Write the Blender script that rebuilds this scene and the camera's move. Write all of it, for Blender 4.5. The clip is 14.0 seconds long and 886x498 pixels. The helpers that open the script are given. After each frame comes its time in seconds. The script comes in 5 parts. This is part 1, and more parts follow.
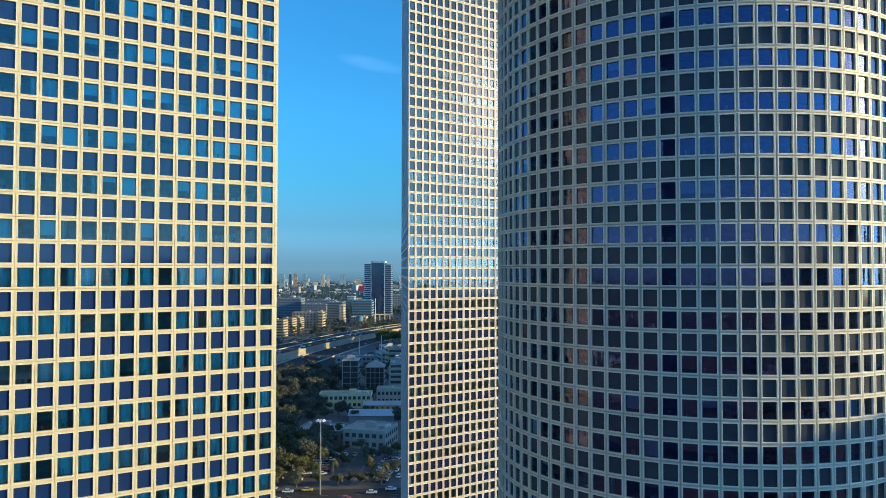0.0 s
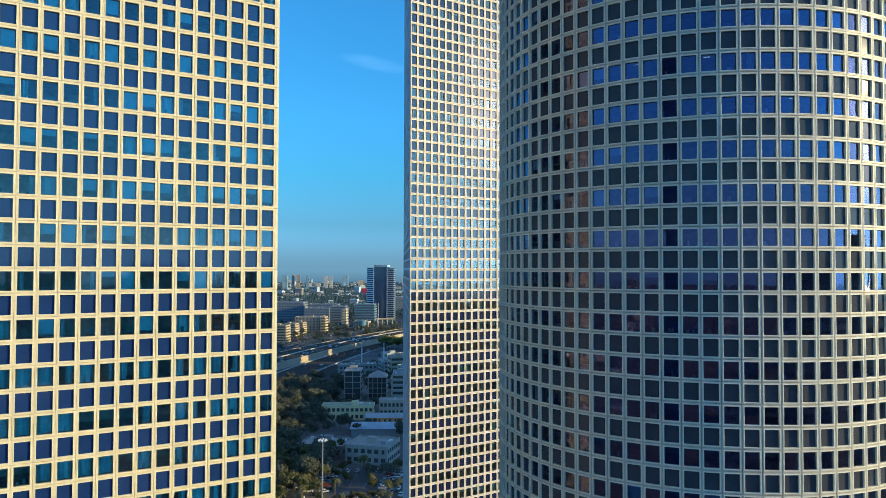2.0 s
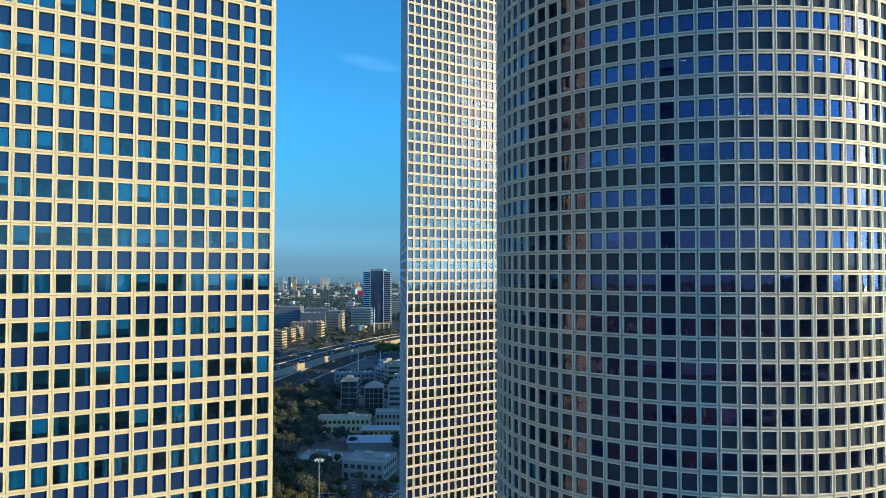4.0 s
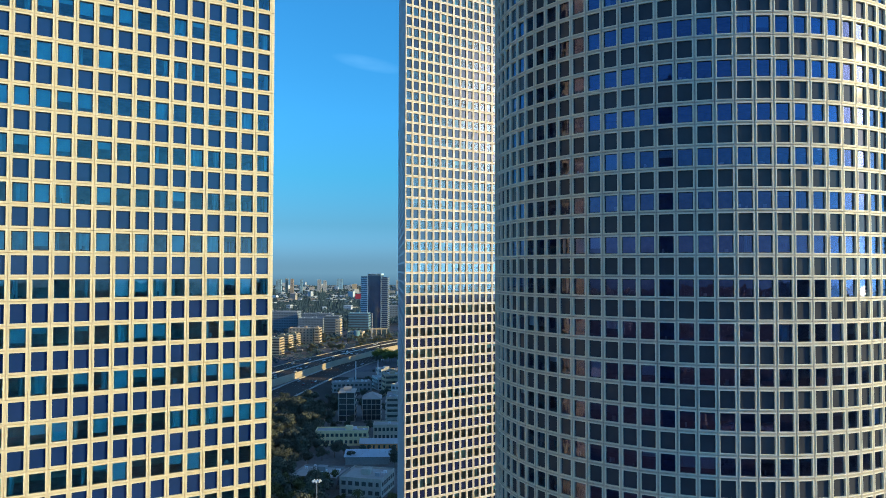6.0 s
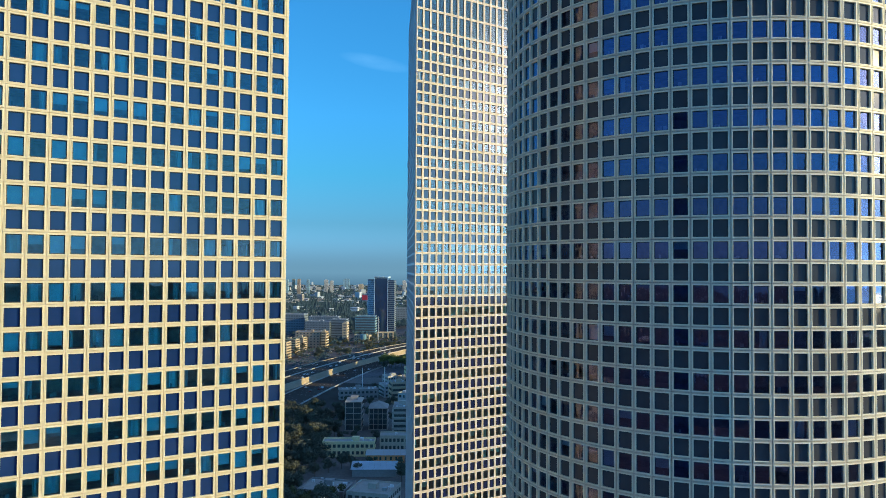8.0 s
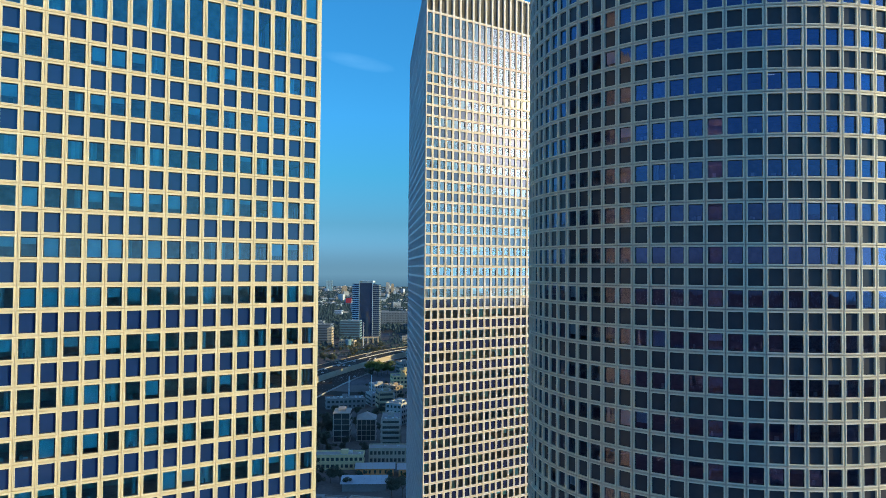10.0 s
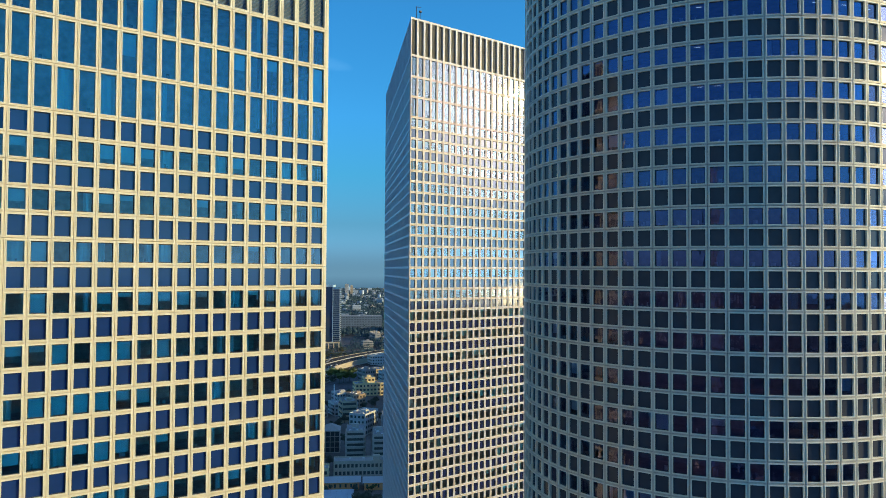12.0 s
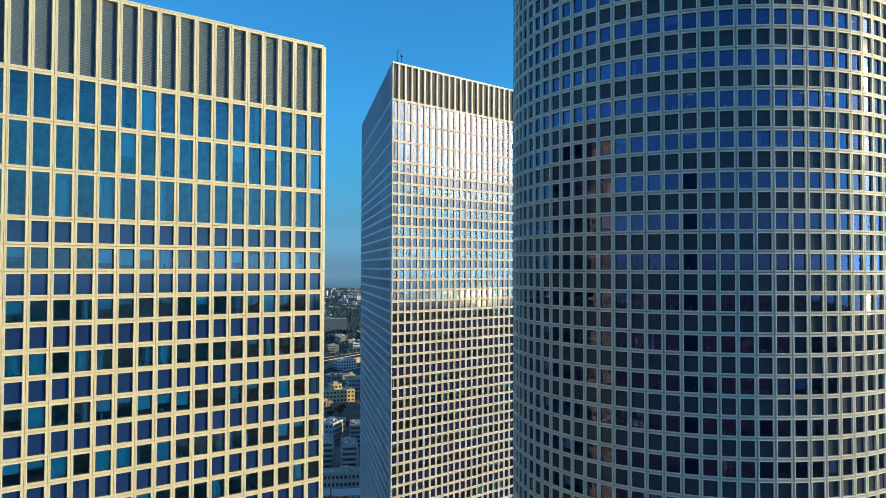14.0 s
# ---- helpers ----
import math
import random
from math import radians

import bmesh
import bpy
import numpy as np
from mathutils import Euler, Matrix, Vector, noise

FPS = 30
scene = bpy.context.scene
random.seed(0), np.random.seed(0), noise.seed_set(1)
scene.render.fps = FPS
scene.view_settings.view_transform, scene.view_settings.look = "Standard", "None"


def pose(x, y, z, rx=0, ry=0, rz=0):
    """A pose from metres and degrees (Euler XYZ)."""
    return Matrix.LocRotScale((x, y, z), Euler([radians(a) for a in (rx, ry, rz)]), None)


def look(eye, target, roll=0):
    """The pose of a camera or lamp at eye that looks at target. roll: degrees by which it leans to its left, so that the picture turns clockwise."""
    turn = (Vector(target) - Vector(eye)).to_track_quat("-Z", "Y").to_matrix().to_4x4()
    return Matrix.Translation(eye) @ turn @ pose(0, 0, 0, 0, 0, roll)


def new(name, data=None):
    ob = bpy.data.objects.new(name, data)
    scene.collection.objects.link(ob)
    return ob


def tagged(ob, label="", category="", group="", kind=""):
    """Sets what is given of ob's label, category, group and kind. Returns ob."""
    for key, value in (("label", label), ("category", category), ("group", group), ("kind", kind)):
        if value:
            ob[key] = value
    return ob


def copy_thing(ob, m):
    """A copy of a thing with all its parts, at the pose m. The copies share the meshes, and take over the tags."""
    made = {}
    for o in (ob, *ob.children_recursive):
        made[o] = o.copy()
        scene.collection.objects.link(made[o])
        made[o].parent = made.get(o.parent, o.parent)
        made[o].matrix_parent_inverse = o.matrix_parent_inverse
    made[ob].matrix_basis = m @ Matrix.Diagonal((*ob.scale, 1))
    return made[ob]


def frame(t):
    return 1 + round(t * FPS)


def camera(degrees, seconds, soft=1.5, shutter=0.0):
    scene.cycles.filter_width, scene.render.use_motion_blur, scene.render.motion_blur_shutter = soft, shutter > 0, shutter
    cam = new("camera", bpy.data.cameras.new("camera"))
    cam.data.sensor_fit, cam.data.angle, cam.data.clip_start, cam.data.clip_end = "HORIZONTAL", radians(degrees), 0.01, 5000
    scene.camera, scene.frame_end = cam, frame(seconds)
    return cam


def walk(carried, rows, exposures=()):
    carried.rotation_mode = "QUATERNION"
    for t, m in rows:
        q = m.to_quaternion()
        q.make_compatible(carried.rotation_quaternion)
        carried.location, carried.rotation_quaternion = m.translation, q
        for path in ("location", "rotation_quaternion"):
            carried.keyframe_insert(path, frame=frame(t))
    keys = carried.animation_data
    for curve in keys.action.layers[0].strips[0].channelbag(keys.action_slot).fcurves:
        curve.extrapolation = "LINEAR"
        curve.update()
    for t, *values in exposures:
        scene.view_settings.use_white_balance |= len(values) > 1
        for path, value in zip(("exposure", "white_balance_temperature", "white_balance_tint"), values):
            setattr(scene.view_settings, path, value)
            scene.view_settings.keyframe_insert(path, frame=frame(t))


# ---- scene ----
from mathutils import Quaternion

cam = camera(63.27, 14.0, soft=0.9)
PATH = [
    (0.0, -0.000, -0.000, 85.000, 91.638, -0.032, 0.000),
    (0.5, 0.058, 0.021, 86.900, 91.634, -0.046, 0.084),
    (1.0, 0.088, 0.090, 88.791, 91.622, -0.066, 0.159),
    (1.5, 0.146, 0.099, 90.672, 91.608, -0.104, 0.206),
    (2.0, 0.179, 0.168, 92.556, 91.613, -0.132, 0.228),
    (2.5, 0.226, 0.138, 94.421, 91.612, -0.135, 0.213),
    (3.0, 0.224, 0.202, 96.263, 91.600, -0.122, 0.172),
    (5.5, -0.119, 0.319, 105.586, 91.625, -0.051, -0.352),
    (6.0, -0.000, 0.296, 107.511, 91.637, -0.070, -0.257),
    (6.5, 0.055, 0.260, 109.430, 91.634, -0.103, -0.133),
    (7.0, 0.099, 0.277, 111.336, 91.606, -0.166, -0.004),
    (7.5, -0.081, 0.290, 113.254, 91.583, -0.250, 0.126),
    (8.0, -0.583, 0.313, 115.177, 91.558, -0.345, 0.259),
    (8.5, -1.376, 0.351, 117.115, 91.549, -0.451, 0.387),
    (11.0, -7.575, 0.434, 126.370, 91.619, -0.420, -2.869),
    (11.5, -8.554, 0.317, 128.257, 91.605, -0.383, -3.653),
    (12.0, -9.427, 0.225, 130.160, 91.597, -0.343, -4.433),
    (12.5, -10.250, 0.178, 132.075, 91.586, -0.303, -5.187),
    (13.0, -10.995, 0.112, 133.990, 91.556, -0.268, -5.915),
    (13.5, -11.735, 0.111, 135.913, 91.516, -0.223, -6.611),
    (14.0, -12.465, 0.080, 137.851, 91.481, -0.179, -7.289),
]
walk(cam, [(r[0], pose(*r[1:])) for r in PATH], [(0.0, 0.48), (5.0, 0.46), (9.0, 0.38), (12.0, 0.27), (14.0, 0.25)])

# ---- daylight: low sun on the sea side, deep blue sky ----
SUN_AZ, SUN_EL = -12.2, 13.4  # degrees from +x towards +y, and above the horizon
world = bpy.data.worlds.new("sky")
scene.world = world
world.use_nodes = True
wn, wl = world.node_tree.nodes, world.node_tree.links
wn.clear()
w_out = wn.new("ShaderNodeOutputWorld")
w_bg = wn.new("ShaderNodeBackground")
w_sky = wn.new("ShaderNodeTexSky")
w_sky.sky_type = "NISHITA"
w_sky.sun_disc = False
w_sky.sun_elevation = radians(SUN_EL)
w_sky.sun_rotation = radians(90 - SUN_AZ)
w_sky.altitude = 50
w_sky.air_density, w_sky.dust_density, w_sky.ozone_density = 1.0, 0.7, 2.0


def w_math(op, a, b=None, c=None):
    n = wn.new("ShaderNodeMath")
    n.operation = op
    for k, v in enumerate((a, b, c)):
        if v is None:
            continue
        if isinstance(v, (int, float)):
            n.inputs[k].default_value = v
        else:
            wl.new(v, n.inputs[k])
    return n.outputs[0]


def w_dot(a, v):
    n = wn.new("ShaderNodeVectorMath")
    n.operation = "DOT_PRODUCT"
    wl.new(a, n.inputs[0])
    n.inputs[1].default_value = v
    return n.outputs["Value"]


def w_mix(fac, a, b, blend="MIX"):
    n = wn.new("ShaderNodeMix")
    n.data_type, n.blend_type = "RGBA", blend
    for k, v in ((0, fac), (6, a), (7, b)):
        if isinstance(v, (int, float, tuple)):
            n.inputs[k].default_value = v
        else:
            wl.new(v, n.inputs[k])
    return n.outputs[2]


w_dir = wn.new("ShaderNodeTexCoord").outputs["Generated"]
w_el = w_dot(w_dir, (0, 0, 1))
w_ramp = wn.new("ShaderNodeValToRGB")
stops = ((0.0, (0.28, 0.72, 1.10)), (0.021, (0.26, 0.69, 1.06)), (0.061, (0.175, 0.585, 0.92)), (0.13, (0.13, 0.77, 1.36)), (0.206, (0.135, 0.92, 2.0)),
         (0.342, (0.13, 0.98, 2.35)), (0.60, (0.32, 0.80, 2.40)), (1.0, (0.80, 1.42, 2.10)))
while len(w_ramp.color_ramp.elements) < len(stops):
    w_ramp.color_ramp.elements.new(0.5)
for el, (p, c) in zip(w_ramp.color_ramp.elements, stops):
    el.position, el.color = p, (*c, 1)
wl.new(w_el, w_ramp.inputs[0])
# towards the sun the haze whitens
w_sun = wn.new("ShaderNodeMapRange")
w_sun.interpolation_type = "SMOOTHSTEP"
w_sun.inputs["From Min"].default_value, w_sun.inputs["From Max"].default_value = 0.945, 0.990
wl.new(w_dot(w_dir, (math.cos(radians(SUN_EL)) * math.cos(radians(SUN_AZ)), math.cos(radians(SUN_EL)) * math.sin(radians(SUN_AZ)), math.sin(radians(SUN_EL)))), w_sun.inputs[0])
w_core = wn.new("ShaderNodeMapRange")
w_core.interpolation_type = "SMOOTHSTEP"
w_core.inputs["From Min"].default_value, w_core.inputs["From Max"].default_value = 0.985, 0.9995
wl.new(w_sun.inputs[0].links[0].from_socket, w_core.inputs[0])
w_tint = w_mix(w_core.outputs[0], w_mix(w_sun.outputs[0], w_ramp.outputs[0], (0.40, 0.72, 0.98, 1)), (2.4, 2.4, 2.7, 1))
w_grey = wn.new("ShaderNodeRGBToBW")
wl.new(w_sky.outputs[0], w_grey.inputs[0])
w_col = w_mix(1.0, w_grey.outputs[0], w_tint, "MULTIPLY")
# one thin wisp of cloud
c_az, c_el = radians(95.7), radians(16.0)
c_dir = (math.cos(c_el) * math.cos(c_az), math.cos(c_el) * math.sin(c_az), math.sin(c_el))
w_u = w_math("ADD", w_dot(w_dir, (math.sin(c_az), -math.cos(c_az), 0.0)), 0.0)
w_v = w_math("SUBTRACT", w_math("SUBTRACT", w_el, c_dir[2]), w_math("MULTIPLY", w_u, -0.16))
w_r = w_math("ADD", w_math("POWER", w_math("ABSOLUTE", w_math("DIVIDE", w_u, 0.050)), 2.0), w_math("POWER", w_math("ABSOLUTE", w_math("DIVIDE", w_v, 0.010)), 2.0))
w_noise = wn.new("ShaderNodeTexNoise")
w_noise.inputs["Scale"].default_value, w_noise.inputs["Detail"].default_value = 38.0, 5.0
w_stretch = wn.new("ShaderNodeMapping")
w_stretch.inputs["Scale"].default_value = (0.6, 0.6, 2.6)
wl.new(w_dir, w_stretch.inputs[0])
wl.new(w_stretch.outputs[0], w_noise.inputs["Vector"])
w_soft = wn.new("ShaderNodeClamp")
wl.new(w_math("SUBTRACT", 1.0, w_r), w_soft.inputs[0])
w_cloud = w_math("MULTIPLY", w_math("MULTIPLY", w_soft.outputs[0], w_noise.outputs["Fac"]), w_math("GREATER_THAN", w_dot(w_dir, c_dir), 0.9))
w_white = w_mix(1.0, w_col, (1.0, 1.6, 1.8, 1), "ADD")
wl.new(w_mix(w_math("MULTIPLY", w_cloud, 0.42), w_col, w_white), w_bg.inputs[0])
w_bg.inputs[1].default_value = 0.145
wl.new(w_bg.outputs[0], w_out.inputs[0])

sun_dir = Vector((math.cos(radians(SUN_EL)) * math.cos(radians(SUN_AZ)),
                  math.cos(radians(SUN_EL)) * math.sin(radians(SUN_AZ)), math.sin(radians(SUN_EL))))
sun_data = bpy.data.lights.new("sun", "SUN")
sun_data.energy, sun_data.angle, sun_data.color = 3.85, radians(0.55), (1.0, 0.785, 0.32)
sun = new("sun", sun_data)
sun.matrix_world = look(sun_dir * 900, (0, 0, 0))


# ---- materials ----
def material(name, colour, rough=0.6, spec=0.5, metal=0.0, vary=0.12, scale=0.6, fine=14.0, bump=0.0, island=0.0, ior=None):
    """A diffuse or glossy surface with stains at one scale and grain at another."""
    mat = bpy.data.materials.new(name)
    mat.use_nodes = True
    nt = mat.node_tree
    b = nt.nodes["Principled BSDF"]
    b.inputs["Roughness"].default_value = rough
    b.inputs["Metallic"].default_value = metal
    b.inputs["Specular IOR Level"].default_value = spec
    if ior:
        b.inputs["IOR"].default_value = ior
    geo = nt.nodes.new("ShaderNodeNewGeometry")
    n1 = nt.nodes.new("ShaderNodeTexNoise")
    n1.inputs["Scale"].default_value = scale
    n1.inputs["Detail"].default_value = 4
    n2 = nt.nodes.new("ShaderNodeTexNoise")
    n2.inputs["Scale"].default_value = fine
    nt.links.new(geo.outputs["Position"], n1.inputs["Vector"])
    nt.links.new(geo.outputs["Position"], n2.inputs["Vector"])
    add = nt.nodes.new("ShaderNodeMath")
    add.operation = "ADD"
    nt.links.new(n1.outputs["Fac"], add.inputs[0])
    nt.links.new(n2.outputs["Fac"], add.inputs[1])
    last = add.outputs[0]
    if island:
        mul = nt.nodes.new("ShaderNodeMath")
        mul.operation = "MULTIPLY_ADD"
        mul.inputs[1].default_value = island
        nt.links.new(geo.outputs["Random Per Island"], mul.inputs[0])
        nt.links.new(last, mul.inputs[2])
        last = mul.outputs[0]
    ramp = nt.nodes.new("ShaderNodeMapRange")
    ramp.inputs["From Min"].default_value, ramp.inputs["From Max"].default_value = 0.6, 1.4 + island
    ramp.inputs["To Min"].default_value, ramp.inputs["To Max"].default_value = 1 - vary, 1 + vary
    nt.links.new(last, ramp.inputs["Value"])
    mix = nt.nodes.new("ShaderNodeVectorMath")
    mix.operation = "SCALE"
    mix.inputs[0].default_value = colour
    nt.links.new(ramp.outputs[0], mix.inputs["Scale"])
    nt.links.new(mix.outputs[0], b.inputs["Base Color"])
    if bump:
        bp = nt.nodes.new("ShaderNodeBump")
        bp.inputs["Strength"].default_value = bump
        bp.inputs["Distance"].default_value = 0.02
        nt.links.new(n2.outputs["Fac"], bp.inputs["Height"])
        nt.links.new(bp.outputs[0], b.inputs["Normal"])
    return mat


def clear_glass(name, tint, gloss, ior, rough=0.012, wavy=0.0045, graze=None, stretch=(1, 1, 1)):
    """Tinted, coated window glass: mirror by Fresnel over a tinted clear sheet."""
    mat = bpy.data.materials.new(name)
    mat.use_nodes = True
    nt = mat.node_tree
    nt.nodes.clear()
    out = nt.nodes.new("ShaderNodeOutputMaterial")
    mix = nt.nodes.new("ShaderNodeMixShader")
    tr = nt.nodes.new("ShaderNodeBsdfTransparent")
    tr.inputs[0].default_value = (*tint, 1)
    gl = nt.nodes.new("ShaderNodeBsdfGlossy")
    gl.inputs["Color"].default_value = (*gloss, 1)
    gl.inputs["Roughness"].default_value = rough
    if graze:  # the coating loses its tint at a flat angle
        lw = nt.nodes.new("ShaderNodeLayerWeight")
        lw.inputs["Blend"].default_value = 0.5
        tone = nt.nodes.new("ShaderNodeMix")
        tone.data_type = "RGBA"
        tone.inputs[6].default_value, tone.inputs[7].default_value = (*gloss, 1), (*graze, 1)
        nt.links.new(lw.outputs["Facing"], tone.inputs[0])
        nt.links.new(tone.outputs[2], gl.inputs["Color"])
    # rolled sheets are never quite flat
    geo = nt.nodes.new("ShaderNodeNewGeometry")
    wave = nt.nodes.new("ShaderNodeTexNoise")
    wave.inputs["Scale"].default_value, wave.inputs["Detail"].default_value = 0.9, 1.0
    bp = nt.nodes.new("ShaderNodeBump")
    bp.inputs["Strength"].default_value, bp.inputs["Distance"].default_value = 1.0, wavy
    warp = nt.nodes.new("ShaderNodeMapping")
    warp.inputs["Scale"].default_value = stretch
    nt.links.new(geo.outputs["Position"], warp.inputs[0])
    nt.links.new(warp.outputs[0], wave.inputs["Vector"])
    nt.links.new(wave.outputs["Fac"], bp.inputs["Height"])
    nt.links.new(bp.outputs[0], gl.inputs["Normal"])
    fr = nt.nodes.new("ShaderNodeFresnel")
    fr.inputs["IOR"].default_value = ior
    nt.links.new(fr.outputs[0], mix.inputs[0])
    nt.links.new(tr.outputs[0], mix.inputs[1])
    nt.links.new(gl.outputs[0], mix.inputs[2])
    nt.links.new(mix.outputs[0], out.inputs[0])
    return mat


CREAM = material("cream_aluminium_cladding", (0.67, 0.61, 0.43), rough=0.40, spec=0.5, vary=0.06, scale=0.25, fine=5.0, island=0.35)
CREAM_PALE = material("pale_cream_cladding", (0.66, 0.645, 0.66), rough=0.45, spec=0.35, vary=0.06, scale=0.25, fine=5.0, island=0.35)
CREAM_GREY = material("grey_cream_cladding", (0.79, 0.755, 0.62), rough=0.5, spec=0.25, vary=0.06, scale=0.25, fine=5.0, island=0.35)
STRIP = {CREAM.name: material("weathered_cream_edge", (0.645, 0.55, 0.36), rough=0.45, spec=0.4, vary=0.16, scale=0.3, fine=2.0, island=0.3),
         CREAM_PALE.name: material("weathered_pale_edge", (0.53, 0.475, 0.43), rough=0.45, spec=0.4, vary=0.14, scale=0.3, fine=2.0, island=0.3),
         CREAM_GREY.name: material("weathered_grey_edge", (0.58, 0.53, 0.43), rough=0.48, spec=0.4, vary=0.14, scale=0.3, fine=2.0, island=0.3)}
SPANDREL = material("dark_blue_spandrel_glass", (0.011, 0.034, 0.125), rough=0.04, spec=0.5, vary=0.15, scale=0.2, fine=0.9, ior=1.55)
GLASS = clear_glass("tinted_window_glass", (0.40, 0.95, 1.0), (0.88, 0.90, 1.0), 1.95)
GLASS_ROUND = clear_glass("grey_window_glass", (0.40, 0.60, 0.76), (0.58, 0.45, 0.94), 2.4, 0.008, 0.005, (0.30, 0.60, 0.76), (2.6, 2.6, 0.7))
GLASS_SILVER = clear_glass("silver_blue_window_glass", (0.42, 0.97, 0.93), (0.88, 0.92, 0.97), 2.1, 0.03, 0.006)
SPANDREL_NAVY = material("navy_spandrel_glass", (0.007, 0.013, 0.062), rough=0.07, spec=0.5, vary=0.15, scale=0.2, fine=0.9, ior=1.7)
SPANDREL_GREY = material("charcoal_spandrel_glass", (0.060, 0.066, 0.082), rough=0.06, spec=0.22, vary=0.15, scale=0.2, fine=0.9, ior=1.38)
GASKET = material("dark_window_frame", (0.022, 0.022, 0.026), rough=0.5)
BLIND = material("pale_roller_blind", (0.80, 0.88, 0.88), rough=0.8, vary=0.12, scale=0.4, fine=3, island=0.6)
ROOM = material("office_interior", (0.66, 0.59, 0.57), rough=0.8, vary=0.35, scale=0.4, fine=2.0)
# darker copy of ROOM: the dimness of these rooms is put into the colour
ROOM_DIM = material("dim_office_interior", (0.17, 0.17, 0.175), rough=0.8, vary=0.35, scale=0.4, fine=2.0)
CLUTTER = material("office_clutter", (0.40, 0.42, 0.42), rough=0.7, vary=0.7, scale=0.4, fine=3.0, island=2.0)
LOUVRE = material("grey_metal_louvre", (0.17, 0.165, 0.155), rough=0.5, vary=0.1)
LOUVRE_TEAL = material("teal_grey_metal_louvre", (0.125, 0.19, 0.25), rough=0.42, vary=0.1)
LAMP = bpy.data.materials.new("office_ceiling_lamp")
LAMP.use_nodes = True
LAMP.node_tree.nodes["Principled BSDF"].inputs["Emission Color"].default_value = (1.0, 0.96, 0.88, 1)
LAMP.node_tree.nodes["Principled BSDF"].inputs["Emission Strength"].default_value = 0.9
CONCRETE = material("podium_concrete", (0.38, 0.36, 0.33), rough=0.85, vary=0.15, bump=0.2)
ROOFING = material("roof_felt", (0.40, 0.36, 0.32), rough=0.9, vary=0.2, scale=0.3)


# ---- mesh helpers ----
def mesh_np(name, verts, quads, mats, index=None):
    """A mesh from arrays of corners and four-sided faces."""
    verts = np.asarray(verts, dtype=np.float32)
    quads = np.asarray(quads, dtype=np.int32)
    me = bpy.data.meshes.new(name)
    me.vertices.add(len(verts))
    me.vertices.foreach_set("co", verts.ravel())
    me.loops.add(quads.size)
    me.loops.foreach_set("vertex_index", quads.ravel())
    me.polygons.add(len(quads))
    me.polygons.foreach_set("loop_start", np.arange(0, quads.size, 4, dtype=np.int32))
    if index is not None:
        me.polygons.foreach_set("material_index", np.asarray(index, dtype=np.int32))
    for m in mats:
        me.materials.append(m)
    me.update(calc_edges=True)
    me.validate()
    me.shade_flat()
    return me


def child(name, me, parent, label="", m=None, kind=""):
    ob = new(name, me)
    ob.parent = parent
    if m is not None:
        ob.matrix_basis = m
    return tagged(ob, label=label, kind=kind)


def part(name, bm, mat, parent, label=""):
    me = bpy.data.meshes.new(name)
    bm.to_mesh(me)
    bm.free()
    for m in (mat if isinstance(mat, (list, tuple)) else [mat]):
        me.materials.append(m)
    return child(name, me, parent, label)


def thing(name, m, label, category, group="", kind=""):
    ob = new(name)
    ob.matrix_basis = m
    return tagged(ob, label=label, category=category, group=group, kind=kind)


def add_box(bm, x0, x1, y0, y1, z0, z1, mat=0, bevel=0.0):
    r = bmesh.ops.create_cube(bm, size=1, matrix=Matrix.Translation(((x0 + x1) / 2, (y0 + y1) / 2, (z0 + z1) / 2))
                              @ Matrix.Diagonal((x1 - x0, y1 - y0, z1 - z0, 1)))
    faces = {f for v in r["verts"] for f in v.link_faces}
    for f in faces:
        f.material_index = mat
    if bevel:
        edges = {e for f in faces for e in f.edges}
        bmesh.ops.bevel(bm, geom=list(edges), offset=bevel, segments=1, affect="EDGES")


def add_tube(bm, p, q, r0, r1, n=8, mat=0):
    p, q = Vector(p), Vector(q)
    d = q - p
    m = Matrix.Translation((p + q) / 2) @ d.to_track_quat("Z", "Y").to_matrix().to_4x4()
    r = bmesh.ops.create_cone(bm, cap_ends=True, segments=n, radius1=r0, radius2=r1, depth=d.length, matrix=m)
    for f in {f for v in r["verts"] for f in v.link_faces}:
        f.material_index = mat


# ---- facade cells: local x along the wall, y inwards, z up ----
FRAME, RECESS, GAP = 0.185, 0.17, 0.015  # GAP: half of the open joint
RELIEF = {CREAM.name: (0.009, -0.010), CREAM_PALE.name: (0.008, -0.010), CREAM_GREY.name: (0.015, -0.026)}


def ring_loops(w, h, steps):
    """Concentric rectangles (inset, depth) joined by four-sided faces."""
    v, q = [], []
    for inset, depth in steps:
        v += [(inset, depth, inset), (w - inset, depth, inset), (w - inset, depth, h - inset), (inset, depth, h - inset)]
    for i in range(len(steps) - 1):
        for k in range(4):
            a, b = 4 * i + k, 4 * i + (k + 1) % 4
            q.append((a, b, b + 4, a + 4))
    return np.array(v, dtype=np.float64), np.array(q)


def cell_panel(w, h, plain=False, deep=RECESS, clad=None):
    if plain:
        return ring_loops(w, h, [(0.0, 0.0), (FRAME, 0.0), (FRAME, deep + 0.02)])
    gap, lip = RELIEF[clad.name]
    return ring_loops(w, h, [(gap, 0.09), (gap, 0.012), (gap + 0.008, 0.004), (0.100, 0.004), (0.114, lip), (FRAME - 0.008, lip),
                             (FRAME, lip + 0.008), (FRAME, deep + 0.02)])



def cell_pane(w, h, deep=RECESS):
    """Dark frame and the sheet inside it; the last face is the sheet."""
    v, q = ring_loops(w, h, [(FRAME - 0.004, deep - 0.04), (FRAME + 0.055, deep - 0.04), (FRAME + 0.055, deep)])
    return v, np.vstack([q, [(8, 9, 10, 11)]])


